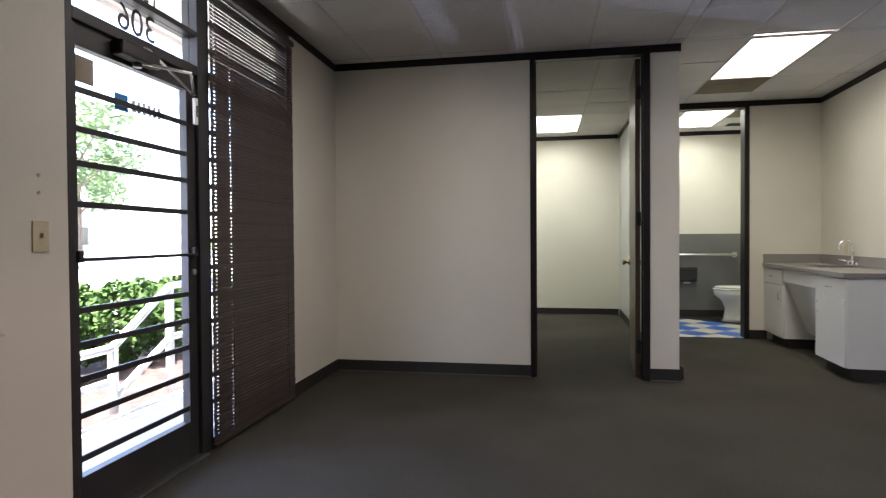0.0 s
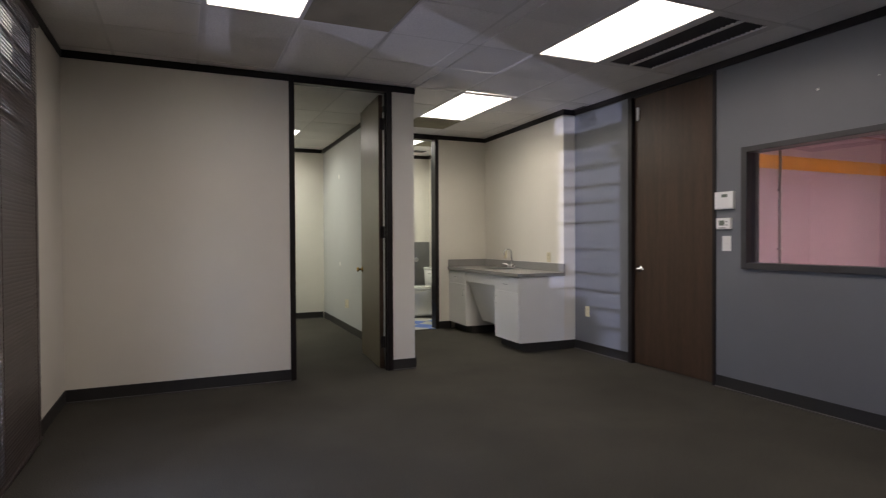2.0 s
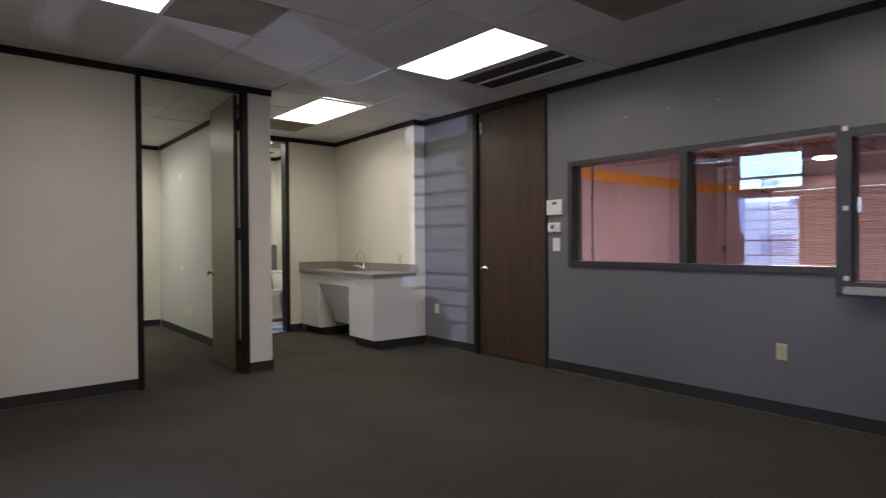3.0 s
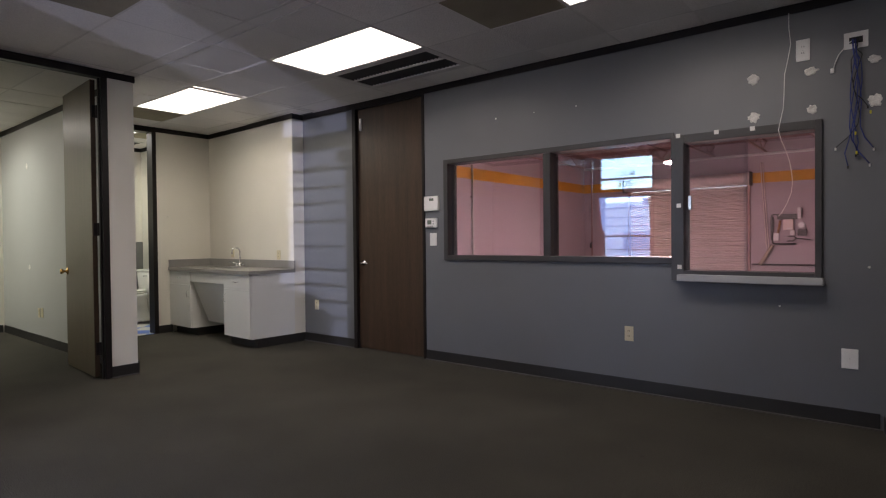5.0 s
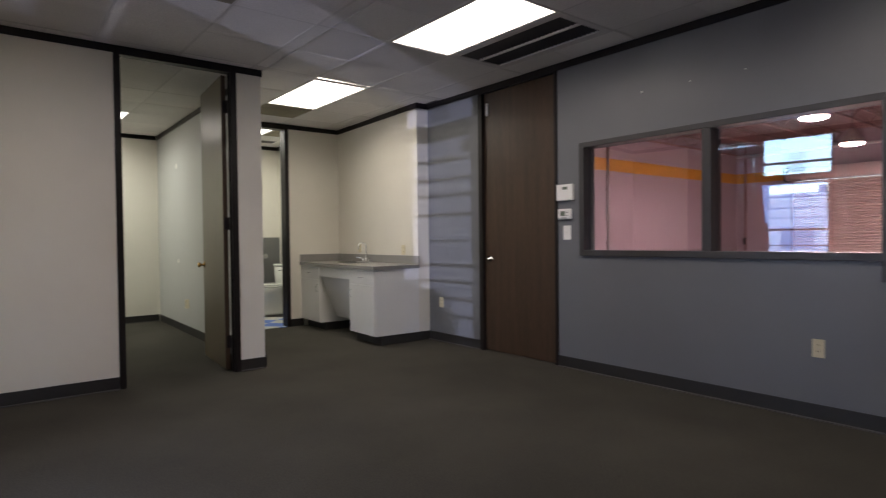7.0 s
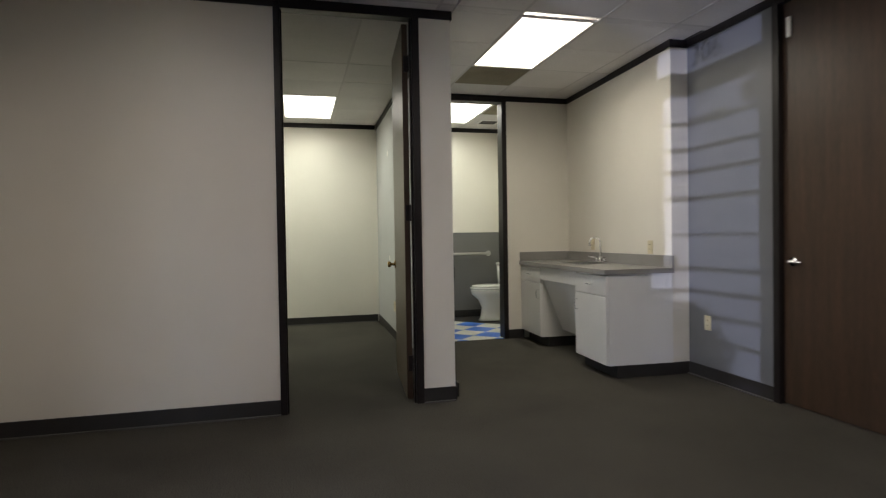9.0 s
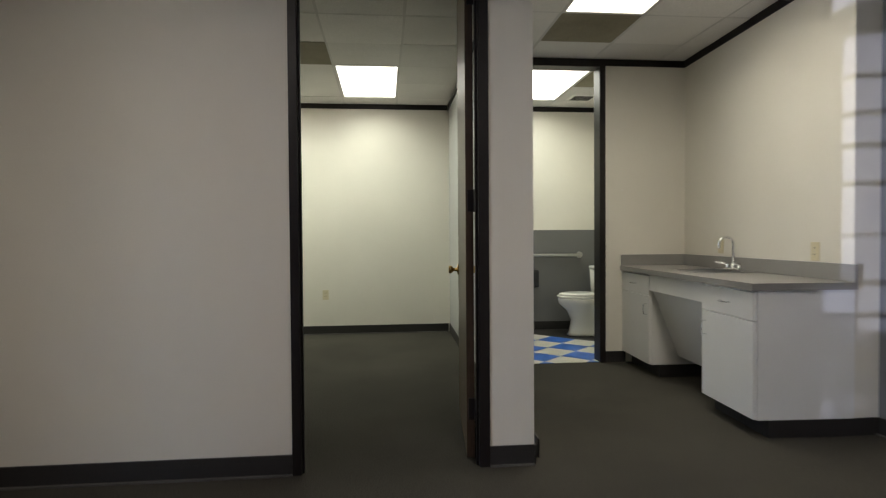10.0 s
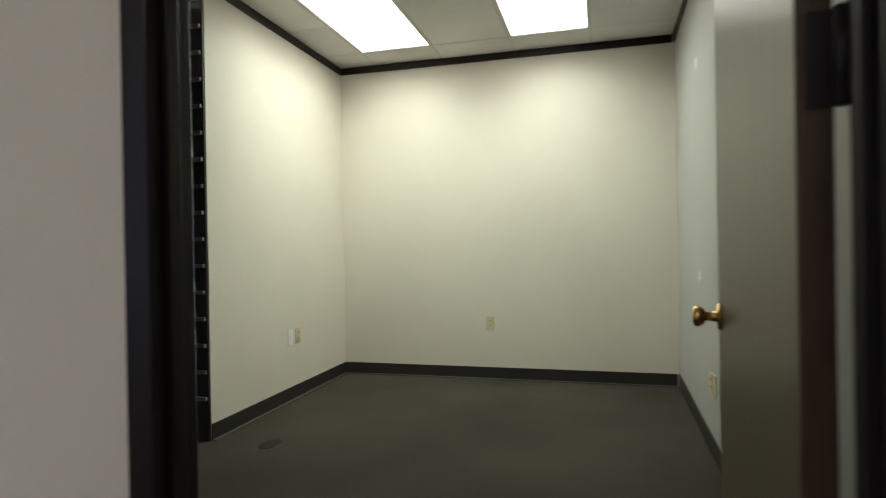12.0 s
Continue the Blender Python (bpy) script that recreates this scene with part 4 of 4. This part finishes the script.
outlet((chase(6.4) - 0.002, 6.4, 1.05), "-x", M_ALMOND, "almond switch plate above the counter", "light_switch")
outlet((-0.457, N, 0.466), "-y", M_ALMOND, "almond duplex outlet on the back office wall")
outlet((LINX, 8.08, 0.466), "+x", M_ALMOND, "almond duplex outlet on the office side wall")
outlet((LINX, 7.97, 0.466), "+x", M_PLASTIC, "white data plate on the office side wall", "wall_plate")
outlet((office_side(7.45), 7.45, 0.37), "-x", M_ALMOND, "almond duplex outlet on the pale grey wall")
outlet((office_side(7.34), 7.34, 0.38), "-x", M_ALMOND, "almond data plate on the pale grey wall", "wall_plate")
outlet((W, 1.725, 1.185), "+x", M_ALMOND, "almond light switch on the white wall beside the entrance", "light_switch")
outlet((E, -0.426, 0.422), "-x", M_PLASTIC, "blank white cover plate low on the grey wall", "wall_plate", 0.088, 0.125)
outlet((E, 2.965, 1.203), "-x", M_PLASTIC, "blank white switch cover on the grey wall", "wall_plate", 0.085, 0.125)

th = thing("alarm_keypad", "white alarm keypad with small display on the grey wall", "keypad", (E, 2.973, 1.558), facing("-x"))
part("body", boxed(-0.09, 0.09, -0.03, 0, -0.072, 0.072, 0.006), M_PLASTIC, th)
part("display", boxed(-0.02, 0.035, -0.0315, -0.029, 0.025, 0.05), M_LCD, th)
part("flap", boxed(-0.085, 0.085, -0.033, -0.03, -0.065, 0.012, 0.001), M_PLASTIC, th)
th = thing("thermostat", "white rounded thermostat with grey display", "thermostat", (E, 2.98, 1.367), facing("-x"))
part("body", boxed(-0.073, 0.073, -0.028, 0, -0.047, 0.047, 0.012), M_PLASTIC, th)
part("display", boxed(-0.04, 0.012, -0.0295, -0.027, -0.016, 0.026), M_LCD, th)
for k, (bx, bz) in enumerate(((0.035, 0.015), (0.035, -0.012), (-0.03, -0.034), (-0.005, -0.034), (0.02, -0.034))):
    part("button", boxed(bx - 0.008, bx + 0.008, -0.031, -0.027, bz - 0.005, bz + 0.005, 0.001), M_COUNTER, th)


# ---- marks and cables on the grey wall ----
def scar(at, direction, w, h, seed, label="torn paper scar from a removed fixing"):
    r = random.Random(seed)
    t = thing("wall_scar", label, "wall scar", at, facing(direction), group="wall scars")
    pts = []
    for k in range(22):
        a = 2 * math.pi * k / 22
        q = r.uniform(0.72, 1.12)
        pts.append((w / 2 * q * math.cos(a), h / 2 * q * math.sin(a)))
    bm = bmesh.new()
    rim, mid = [bm.verts.new((x, 0, z)) for x, z in pts], [bm.verts.new((x * 0.8, -0.004 - r.uniform(0, 0.003), z * 0.8)) for x, z in pts]
    top = bm.verts.new((0, -0.003, 0))
    for k in range(22):
        j = (k + 1) % 22
        bm.faces.new((rim[k], rim[j], mid[j], mid[k]))
        bm.faces.new((mid[k], mid[j], top))
    bmesh.ops.recalc_face_normals(bm, faces=bm.faces[:])
    part("torn_patch", bm, M_PATCH, t)
    return t


for k, (y, z, w, h) in enumerate(((0.117, 2.27, 0.075, 0.075), (0.113, 2.01, 0.08, 0.075), (-0.219, 2.262, 0.085, 0.055), (-0.226, 2.016, 0.06, 0.065), (-0.55, 2.276, 0.08, 0.05), (-0.552, 2.02, 0.075, 0.085))):
    scar((E, y, z), "-x", w, h, k)
for k, (y, z, d, lab) in enumerate(((2.215, 2.292, 0.018, "pale"), (1.82, 2.291, 0.009, "tiny"), (1.426, 2.288, 0.009, "tiny"), (-0.524, 1.0, 0.018, "pale"), (-0.04, 0.73, 0.014, "tiny"))):
    scar((E, y, z), "-x", d, d, 40 + k, lab + " screw hole in the grey wall paint")
for k, (y, z, w, h) in enumerate(((7.818, 2.162, 0.07, 0.08), (7.79, 0.912, 0.07, 0.07))):
    scar((office_side(y), y, z), "-x", w, h, 60 + k, "pale patched spot on the grey office wall")
for k, (y, z) in enumerate(((1.722, 1.41), (1.722, 1.345), (1.55, 2.12), (1.57, 0.85))):
    scar((W, y, z), "+x", 0.014, 0.014, 70 + k, "small grey screw hole in the white paint")
scar((2.37, KIT_Y, 1.55), "-y", 0.03, 0.012, 90, "small dark scuff on the white wall")


def tape(y, z, w=0.03, h=0.03):
    t = thing("foam_tape", "small white foam tape square on the window frame", "tape", (E - 0.0245, y, z), facing("-x"), group="foam tape squares")
    part("pad", boxed(-w / 2, w / 2, -0.004, 0, -h / 2, h / 2, 0.001), M_TAPE, t)


for y, z in ((0.607, 1.94), (0.345, 1.936), (0.117, 1.932), (0.604, 1.43), (0.6, 0.98)):
    tape(y, z)



def carpet_stain(x, y, w, l, seed):
    r = random.Random(seed)
    t = thing("carpet_stain", "small dark dried stain on the charcoal carpet", "stain", (x, y, 0.0), group="carpet stains")
    bm = bmesh.new()
    ring = [(w / 2 * q * math.cos(a), l / 2 * q * math.sin(a)) for a, q in ((2 * math.pi * k / 18, r.uniform(0.7, 1.15)) for k in range(18))]
    prism(bm, ring, 0.0005, 0.003)
    part("spot", bm, M_STAIN, t)


for k, (x, y, w, l) in enumerate(((-1.407, 7.084, 0.13, 0.17), (1.727, 0.418, 0.022, 0.02))):
    carpet_stain(x, y, w, l, 200 + k)

cord = thing("hanging_wire", "loose white wire hanging from the ceiling edge", "wire", (E - 0.02, -0.063, 0))
pts = [(0.0, -0.034, 2.66), (-0.008, -0.036, 2.56), (-0.012, -0.047, 2.45), (-0.012, -0.03, 2.35), (-0.015, -0.012, 2.257), (-0.02, -0.01, 2.14), (-0.022, -0.006, 2.04), (-0.025, 0.01, 1.96), (-0.03, 0.021, 1.896), (-0.03, 0.005, 1.83), (-0.025, -0.02, 1.76), (-0.022, -0.04, 1.69), (-0.02, -0.052, 1.62), (-0.02, -0.058, 1.55), (-0.02, -0.05, 1.48), (-0.022, -0.025, 1.41), (-0.03, 0.005, 1.35), (-0.035, 0.02, 1.33)]
part("wire_run", sweep(bmesh.new(), pts, 0.0022, 6), M_TAPE, cord)

bundle = thing("cable_outlet", "white cable plate with blue data cables hanging out", "cable outlet", (E, -0.457, 2.41), facing("-x"))
bm = bmesh.new()
for x0, x1, z0, z1 in ((-0.062, -0.035, -0.05, 0.05), (0.035, 0.062, -0.05, 0.05), (-0.035, 0.035, 0.02, 0.05), (-0.035, 0.035, -0.05, -0.02)):
    box(bm, x0, x1, -0.006, 0, z0, z1)
part("plate", bm, M_PLASTIC, bundle)
part("opening", boxed(-0.035, 0.035, -0.002, 0, -0.02, 0.02), M_DARK, bundle, "dark cable opening")
rc = random.Random(11)
ENDS = [(-0.04, -0.78), (0.07, -0.775), (0.0, -0.71), (-0.105, -0.66), (0.09, -0.68), (0.01, -0.70), (0.06, -0.42)]
for k, (ex, ez) in enumerate(ENDS):
    p0 = (rc.uniform(-0.02, 0.02), 0.0, rc.uniform(-0.012, 0.0))
    pts = [p0, (p0[0], -0.03, 0.0), (p0[0] + rc.uniform(-0.008, 0.008), -0.045, -0.06)]
    for j in range(1, 9):
        f = j / 9
        drift = ex * max(0, (f - 0.72) / 0.28) ** 1.3
        wob = 0.024 * math.sin(5 * f + k * 1.3)
        zz = min(ez, -0.62) if abs(ex) > 0.08 else ez
        pts.append((drift + wob + 0.004 * k - 0.012, -0.03 - 0.012 * math.sin(3.1 * f + k), -0.06 + (zz + 0.06) * f))
    pts.append((ex, -0.02, ez))
    c = part("cable", sweep(bmesh.new(), pts, 0.003, 6), M_BLUECABLE if k not in (3, 6) else M_DARK, bundle)
    part("plug", boxed(ex - 0.005, ex + 0.005, -0.024, -0.014, ez - 0.016, ez + 0.002, 0.002), M_PLASTIC if k in (1, 3, 4) else M_DARK, c)
part("wire", sweep(bmesh.new(), [(-0.02, -0.005, 0.0), (-0.05, -0.02, -0.03), (-0.09, -0.015, -0.08), (-0.11, -0.01, -0.13), (-0.115, -0.01, -0.16)], 0.0025, 6), M_TAPE, bundle, "white telephone wire")
part("jack", boxed(-0.132, -0.112, -0.02, -0.002, -0.185, -0.155, 0.004), M_TAPE, bundle, "white modular jack")
for x, z in ((0.005, -0.70), (0.075, -0.46), (0.0, -0.58)):
    part("tag", boxed(x - 0.005, x + 0.005, -0.042, -0.036, z - 0.012, z + 0.008, 0.001), M_YELLOW, bundle, "yellow cable tag")

# ---- restroom ----
toilet = thing("toilet", "white porcelain toilet with closed seat and tank", "toilet", (2.87, 8.45, 0))
bowl = bmesh.new()
loft(bowl, [oval(cx, 0, z, rx, ry, 28, p) for cx, z, rx, ry, p in ((-0.32, 0.006, 0.235, 0.12, 3), (-0.32, 0.045, 0.21, 0.1, 2.6), (-0.33, 0.18, 0.18, 0.085, 2.4), (-0.36, 0.29, 0.2, 0.12, 2.2), (-0.41, 0.37, 0.24, 0.17, 2.1), (-0.41, 0.42, 0.25, 0.185, 2.1), (-0.41, 0.435, 0.245, 0.18, 2.1))])
part("bowl", bowl, M_PORC, toilet)
part("seat", loft(bmesh.new(), [oval(-0.42, 0, z, rx, ry, 28, 2.1) for z, rx, ry in ((0.437, 0.235, 0.175), (0.446, 0.25, 0.187), (0.46, 0.25, 0.187), (0.464, 0.24, 0.178))]), M_PORC, toilet)
part("lid", loft(bmesh.new(), [oval(-0.41, 0, z, rx, ry, 28, 2.1) for z, rx, ry in ((0.467, 0.225, 0.172), (0.475, 0.235, 0.18), (0.486, 0.232, 0.177), (0.494, 0.18, 0.135))]), M_PORC, toilet)
tank = part("tank", loft(bmesh.new(), [oval(-0.115, 0, z, rx, ry, 28, 6) for z, rx, ry in ((0.425, 0.085, 0.19), (0.44, 0.1, 0.205), (0.75, 0.113, 0.232))]), M_PORC, toilet)
part("tank_lid", loft(bmesh.new(), [oval(-0.117, 0, z, rx, ry, 28, 6) for z, rx, ry in ((0.752, 0.113, 0.24), (0.762, 0.117, 0.245), (0.785, 0.116, 0.243), (0.792, 0.1, 0.23))]), M_PORC, tank)
part("flush_lever", sweep(bmesh.new(), [(-0.226, -0.15, 0.7), (-0.245, -0.15, 0.7), (-0.248, -0.08, 0.695)], 0.008, 8), M_CHROME, tank)
for s in (-1, 1):
    part("bolt_cap", loft(bmesh.new(), [oval(-0.3, s * 0.118, z, r, r, 10) for z, r in ((0.012, 0.016), (0.03, 0.014), (0.036, 0.006))]), M_PORC, toilet)
bar = thing("grab_bar", "stainless steel grab bar over the grey wainscot", "grab bar", (2.17, N - 0.006, 0.91))
part("rail", sweep(bmesh.new(), [(-0.55, 0, 0), (-0.55, -0.035, 0), (-0.53, -0.05, 0), (0.43, -0.05, 0), (0.45, -0.035, 0), (0.45, 0, 0)], 0.019, 12), M_STEEL, bar)
for x in (-0.55, 0.45):
    part("flange", sweep(bmesh.new(), [(x, 0, 0), (x, -0.008, 0)], 0.04, 16), M_STEEL, bar)
roll_box = thing("toilet_paper_dispenser", "dark smoked plastic toilet paper dispenser", "paper dispenser", (1.95, N - 0.006, 0.62))
part("case", boxed(-0.14, 0.14, -0.12, 0, -0.1, 0.12, 0.03), M_DARK, roll_box)
part("paper", boxed(-0.05, 0.05, -0.09, -0.04, -0.13, -0.1, 0.01), M_TAPE, roll_box)

# ---- outside ----
ground = structure("ground", boxed(-400, -60, -400, 400, -0.35, -0.2), M_GRASS, "distant grass to the horizon", "ground")
structure("parking_lot", boxed(-60, -5.6, -80, 80, -0.35, -0.17), M_ASPH, "grey asphalt parking lot in sunlight", "road")
structure("walkway", boxed(-2.95, W - 0.13, -30, 30, -0.3, -0.012, 0.004), M_CONC, "sunlit concrete walkway along the shopfront", "pavement")
structure("planting_bed", boxed(-5.4, -2.95, -30, 30, -0.3, -0.06), M_MULCH, "brown mulch planting bed beside the walkway", "ground")
structure("kerb", boxed(-5.6, -5.4, -80, 80, -0.3, -0.02, 0.01), M_CONC, "concrete kerb of the parking lot", "kerb")
bm = bmesh.new()
for k in range(10):
    box(bm, -11, -5.7, -14 + 2.7 * k, -13.9 + 2.7 * k, -0.1705, -0.167)
structure("parking_lines", bm, M_RAILW, "white painted parking lines", "road marking")
bm = bmesh.new()
box(bm, -3.6, W - 0.131, -30, 30, 3.12, 3.3)
box(bm, -3.7, -3.6, -30, 30, 3.08, 3.6)
structure("canopy", bm, M_SOFFIT, "pale canopy over the shopfront walkway", "canopy")
bm = bmesh.new()
box(bm, W - 0.3, W - 0.131, -30, -1.6, 0, 5.2)
box(bm, W - 0.3, W - 0.131, 9.05, 30, 0, 5.2)
box(bm, W - 0.3, W - 0.131, -1.6, 9.05, 2.9, 5.2)
structure("facade", bm, M_STUCCO, "tan stucco shopfront wall of the building", "facade")

# column never in view, added to mask the glint, later moved clear of it
column = thing("unseen_canopy_column", "unseen added tan stucco column under the shopfront canopy", "column", (-3.6, 0.2, -0.012), kind="structure")
part("shaft", boxed(-0.15, 0.15, -0.35, 0.35, 0, 3.12, 0.01), M_STUCCO, column)
part("plinth", boxed(-0.18, 0.18, -0.38, 0.38, 0, 0.15, 0.01), M_CONC, column)

railing = thing("ramp_railing", "white painted pipe railing with sloping rails by the walkway", "railing", (-3.02, 0, -0.02))
for y, z in ((2.75, 0.45), (3.41, 0.45), (4.03, 0.83), (4.65, 0.83)):
    part("post", sweep(bmesh.new(), [(0, y, 0), (0, y, z)], 0.032, 10), M_RAILW, railing)
part("top_rail", sweep(bmesh.new(), [(0, 2.7, 0.45), (0, 3.4, 0.45), (0, 4.03, 0.83), (0, 4.7, 0.83)], 0.03, 10), M_RAILW, railing)
part("lower_rail", sweep(bmesh.new(), [(0, 2.7, 0.22), (0, 3.35, 0.22)], 0.027, 10), M_RAILW, railing)
part("lower_rail", sweep(bmesh.new(), [(0, 3.41, 0.1), (0, 4.03, 0.42), (0, 4.7, 0.42)], 0.027, 10), M_RAILW, railing)


def leaves(bm, centre, size, count, leaf, rng, cut=0.0):
    cx, cy, cz = centre
    for _ in range(count):
        while True:
            p = Vector((rng.uniform(-1, 1), rng.uniform(-1, 1), rng.uniform(-1, 1)))
            if cut <= p.length <= 1 + 0.15 * math.sin(5 * p.x + 7 * p.y):
                break
        c = Vector((cx + p.x * size[0], cy + p.y * size[1], cz + p.z * size[2]))
        a = Vector((rng.gauss(0, 1), rng.gauss(0, 1), rng.gauss(0, 1))).normalized()
        b = a.orthogonal().normalized()
        s = leaf * rng.uniform(0.7, 1.3)
        v = [bm.verts.new(q) for q in (c - a * s, c + b * s * 0.5, c + a * s, c - b * s * 0.5)]
        bm.faces.new(v)


hedge_mesh = None
rl = random.Random(21)
for k in range(7):
    y = 1.6 + 0.85 * k
    t = thing("hedge_bush", "clipped green hedge shrub in the mulch bed", "hedge", (-4.35, y, -0.06), group="hedge shrubs")
    bm = bmesh.new()
    leaves(bm, (0, 0, 0.42), (0.5, 0.52, 0.4), 3600, 0.034, rl, 0.6)
    part("foliage", bm, M_LEAF, t)
    bm = bmesh.new()
    for j in range(5):
        sweep(bm, [(rl.uniform(-0.06, 0.06), rl.uniform(-0.06, 0.06), 0), (rl.uniform(-0.2, 0.2), rl.uniform(-0.2, 0.2), 0.3), (rl.uniform(-0.35, 0.35), rl.uniform(-0.35, 0.35), 0.6)], 0.012, 5)
    part("stems", bm, M_BARK, t)


def tree(x, y, h, seed):
    r = random.Random(seed)
    t = thing("tree", "leafy shade tree across the parking lot", "tree", (x, y, -0.17), group="parking lot trees")
    part("trunk", sweep(bmesh.new(), [(0, 0, 0), (0.05, 0.03, h * 0.25), (0.0, 0.1, h * 0.5), (0.1, 0.1, h * 0.8)], 0.2, 9, [0.24, 0.18, 0.13, 0.05]), M_BARK, t)
    lb, cr = bmesh.new(), bmesh.new()
    for k in range(9):
        a, z0 = 2 * math.pi * k / 9 + r.uniform(-0.3, 0.3), h * r.uniform(0.35, 0.6)
        end = (math.cos(a) * h * r.uniform(0.2, 0.36), math.sin(a) * h * r.uniform(0.2, 0.36), z0 + h * r.uniform(0.1, 0.35))
        sweep(lb, [(0.03, 0.08, z0), tuple(c * 0.55 for c in end[:2]) + ((z0 + end[2]) / 2 + 0.2,), end], 0.05, 6, [0.07, 0.045, 0.02])
        leaves(cr, end, (h * 0.16, h * 0.16, h * 0.12), 330, 0.16, r)
    leaves(cr, (0, 0, h * 0.86), (h * 0.2, h * 0.2, h * 0.14), 500, 0.16, r)
    part("limbs", lb, M_BARK, t)
    part("crown", cr, M_LEAF2, t)


for x, y, h, s in ((-29, 21, 8.5, 1), (-24, 26, 8.5, 2), (-31, 16, 8, 3), (-30, 33, 8.5, 4), (-24, 3, 7, 5)):
    tree(x, y, h, s)


def car(x, y, rz, material, label):
    t = thing("car", label, "car", (x, y, -0.17), rz, group="parked cars")
    side = [(-2.2, 0.3), (-2.25, 0.6), (-2.1, 0.85), (-1.3, 0.95), (-0.75, 1.38), (0.7, 1.42), (1.35, 1.02), (2.05, 0.92), (2.25, 0.65), (2.2, 0.3)]
    b = prism(bmesh.new(), side, -0.86, 0.86, "y")
    bmesh.ops.bevel(b, geom=b.edges[:], offset=0.06, segments=2, affect="EDGES")
    body = part("body", b, material, t)
    for s in (-1, 1):
        g = prism(bmesh.new(), [(-1.15, 0.97), (-0.72, 1.3), (0.62, 1.34), (1.15, 1.0)], s * 0.865 - 0.004, s * 0.865 + 0.004, "y")
        part("side_window", g, M_CARGLASS, body)
    part("windscreen", prism(bmesh.new(), [(0.74, 1.41), (0.76, 1.425), (1.36, 1.045), (1.34, 1.03)], -0.72, 0.72, "y"), M_CARGLASS, body)
    part("rear_window", prism(bmesh.new(), [(-0.78, 1.375), (-0.8, 1.39), (-1.31, 0.98), (-1.29, 0.965)], -0.72, 0.72, "y"), M_CARGLASS, body)
    for wx in (-1.35, 1.4):
        for s in (-1, 1):
            wheel = part("wheel", sweep(bmesh.new(), [(wx, s * 0.66, 0.32), (wx, s * 0.87, 0.32)], 0.32, 22), M_TYRE, t)
            part("rim", sweep(bmesh.new(), [(wx, s * 0.86, 0.32), (wx, s * 0.885, 0.32)], 0.2, 16), M_STEEL, wheel)
    for s in (-1, 1):
        part("headlight", boxed(2.12, 2.235, s * 0.65 - 0.15, s * 0.65 + 0.15, 0.62, 0.76, 0.03), M_PLASTIC, body)


car(-21.6, -8.0, 25, M_CARPAINT, "silver sedan parked across the lot in the sun")
car(-22, 13.2, 90, M_CARPAINT, "silver sedan parked under the trees")
car(-26, 22, 90, M_RAILW, "white sedan parked beyond the hedge")

far_house = thing("office_building", "low pale office building beyond the parking lot", "building", (-52, 25, -0.17))
part("wall", boxed(-6, 6, -30, 30, 0, 5), M_STUCCO, far_house)
part("roof", boxed(-6.3, 6.3, -30.3, 30.3, 5, 5.5, 0.05), M_SOFFIT, far_house)
for k in range(12):
    wnd = part("window", boxed(5.95, 6.04, -27 + 4.8 * k - 1.2, -27 + 4.8 * k + 1.2, 1.0, 2.8, 0.02), M_BRONZE, far_house)
    part("pane", boxed(6.04, 6.05, -27 + 4.8 * k - 1.1, -27 + 4.8 * k + 1.1, 1.1, 2.7), M_CARGLASS, wnd)

# ---- restroom floor tiles, laid on the diagonal ----
structure("floor_restroom_bed", boxed(1.06, 2.87, KIT_Y + 0.004, N, 0.0, 0.001), M_BASE, "dark adhesive bed under the restroom tiles", "floor")
rest_floor = thing("floor_restroom", "blue and beige checkered vinyl tile floor", "floor", (0, 0, 0.001), kind="structure")
TS = 0.305
c45 = math.sqrt(0.5)
for i in range(14, 32):
    for j in range(4, 30):
        u0, v0 = 6.82 - 14 * TS - 8 * TS + i * TS - 2.44, 3.84 - 13 * TS + j * TS - 1.22
        poly = [((u - v) * c45, (u + v) * c45) for u, v in ((u0 + 0.001, v0 + 0.001), (u0 + TS - 0.001, v0 + 0.001), (u0 + TS - 0.001, v0 + TS - 0.001), (u0 + 0.001, v0 + TS - 0.001))]
        for ax, lim, keep in ((0, 1.062, 1), (0, 2.868, -1), (1, KIT_Y + 0.01, 1), (1, N - 0.002, -1)):
            out = []
            for k in range(len(poly)):
                p, q = poly[k], poly[(k + 1) % len(poly)]
                ip, iq = (p[ax] - lim) * keep >= 0, (q[ax] - lim) * keep >= 0
                if ip:
                    out.append(p)
                if ip != iq:
                    f = (lim - p[ax]) / (q[ax] - p[ax])
                    out.append((p[0] + f * (q[0] - p[0]), p[1] + f * (q[1] - p[1])))
            poly = out
            if len(poly) < 3:
                break
        if len(poly) < 3:
            continue
        part("tile", prism(bmesh.new(), poly, 0.0, 0.004), M_BLUE_T if (i + j) % 2 else M_PALE_T, rest_floor)
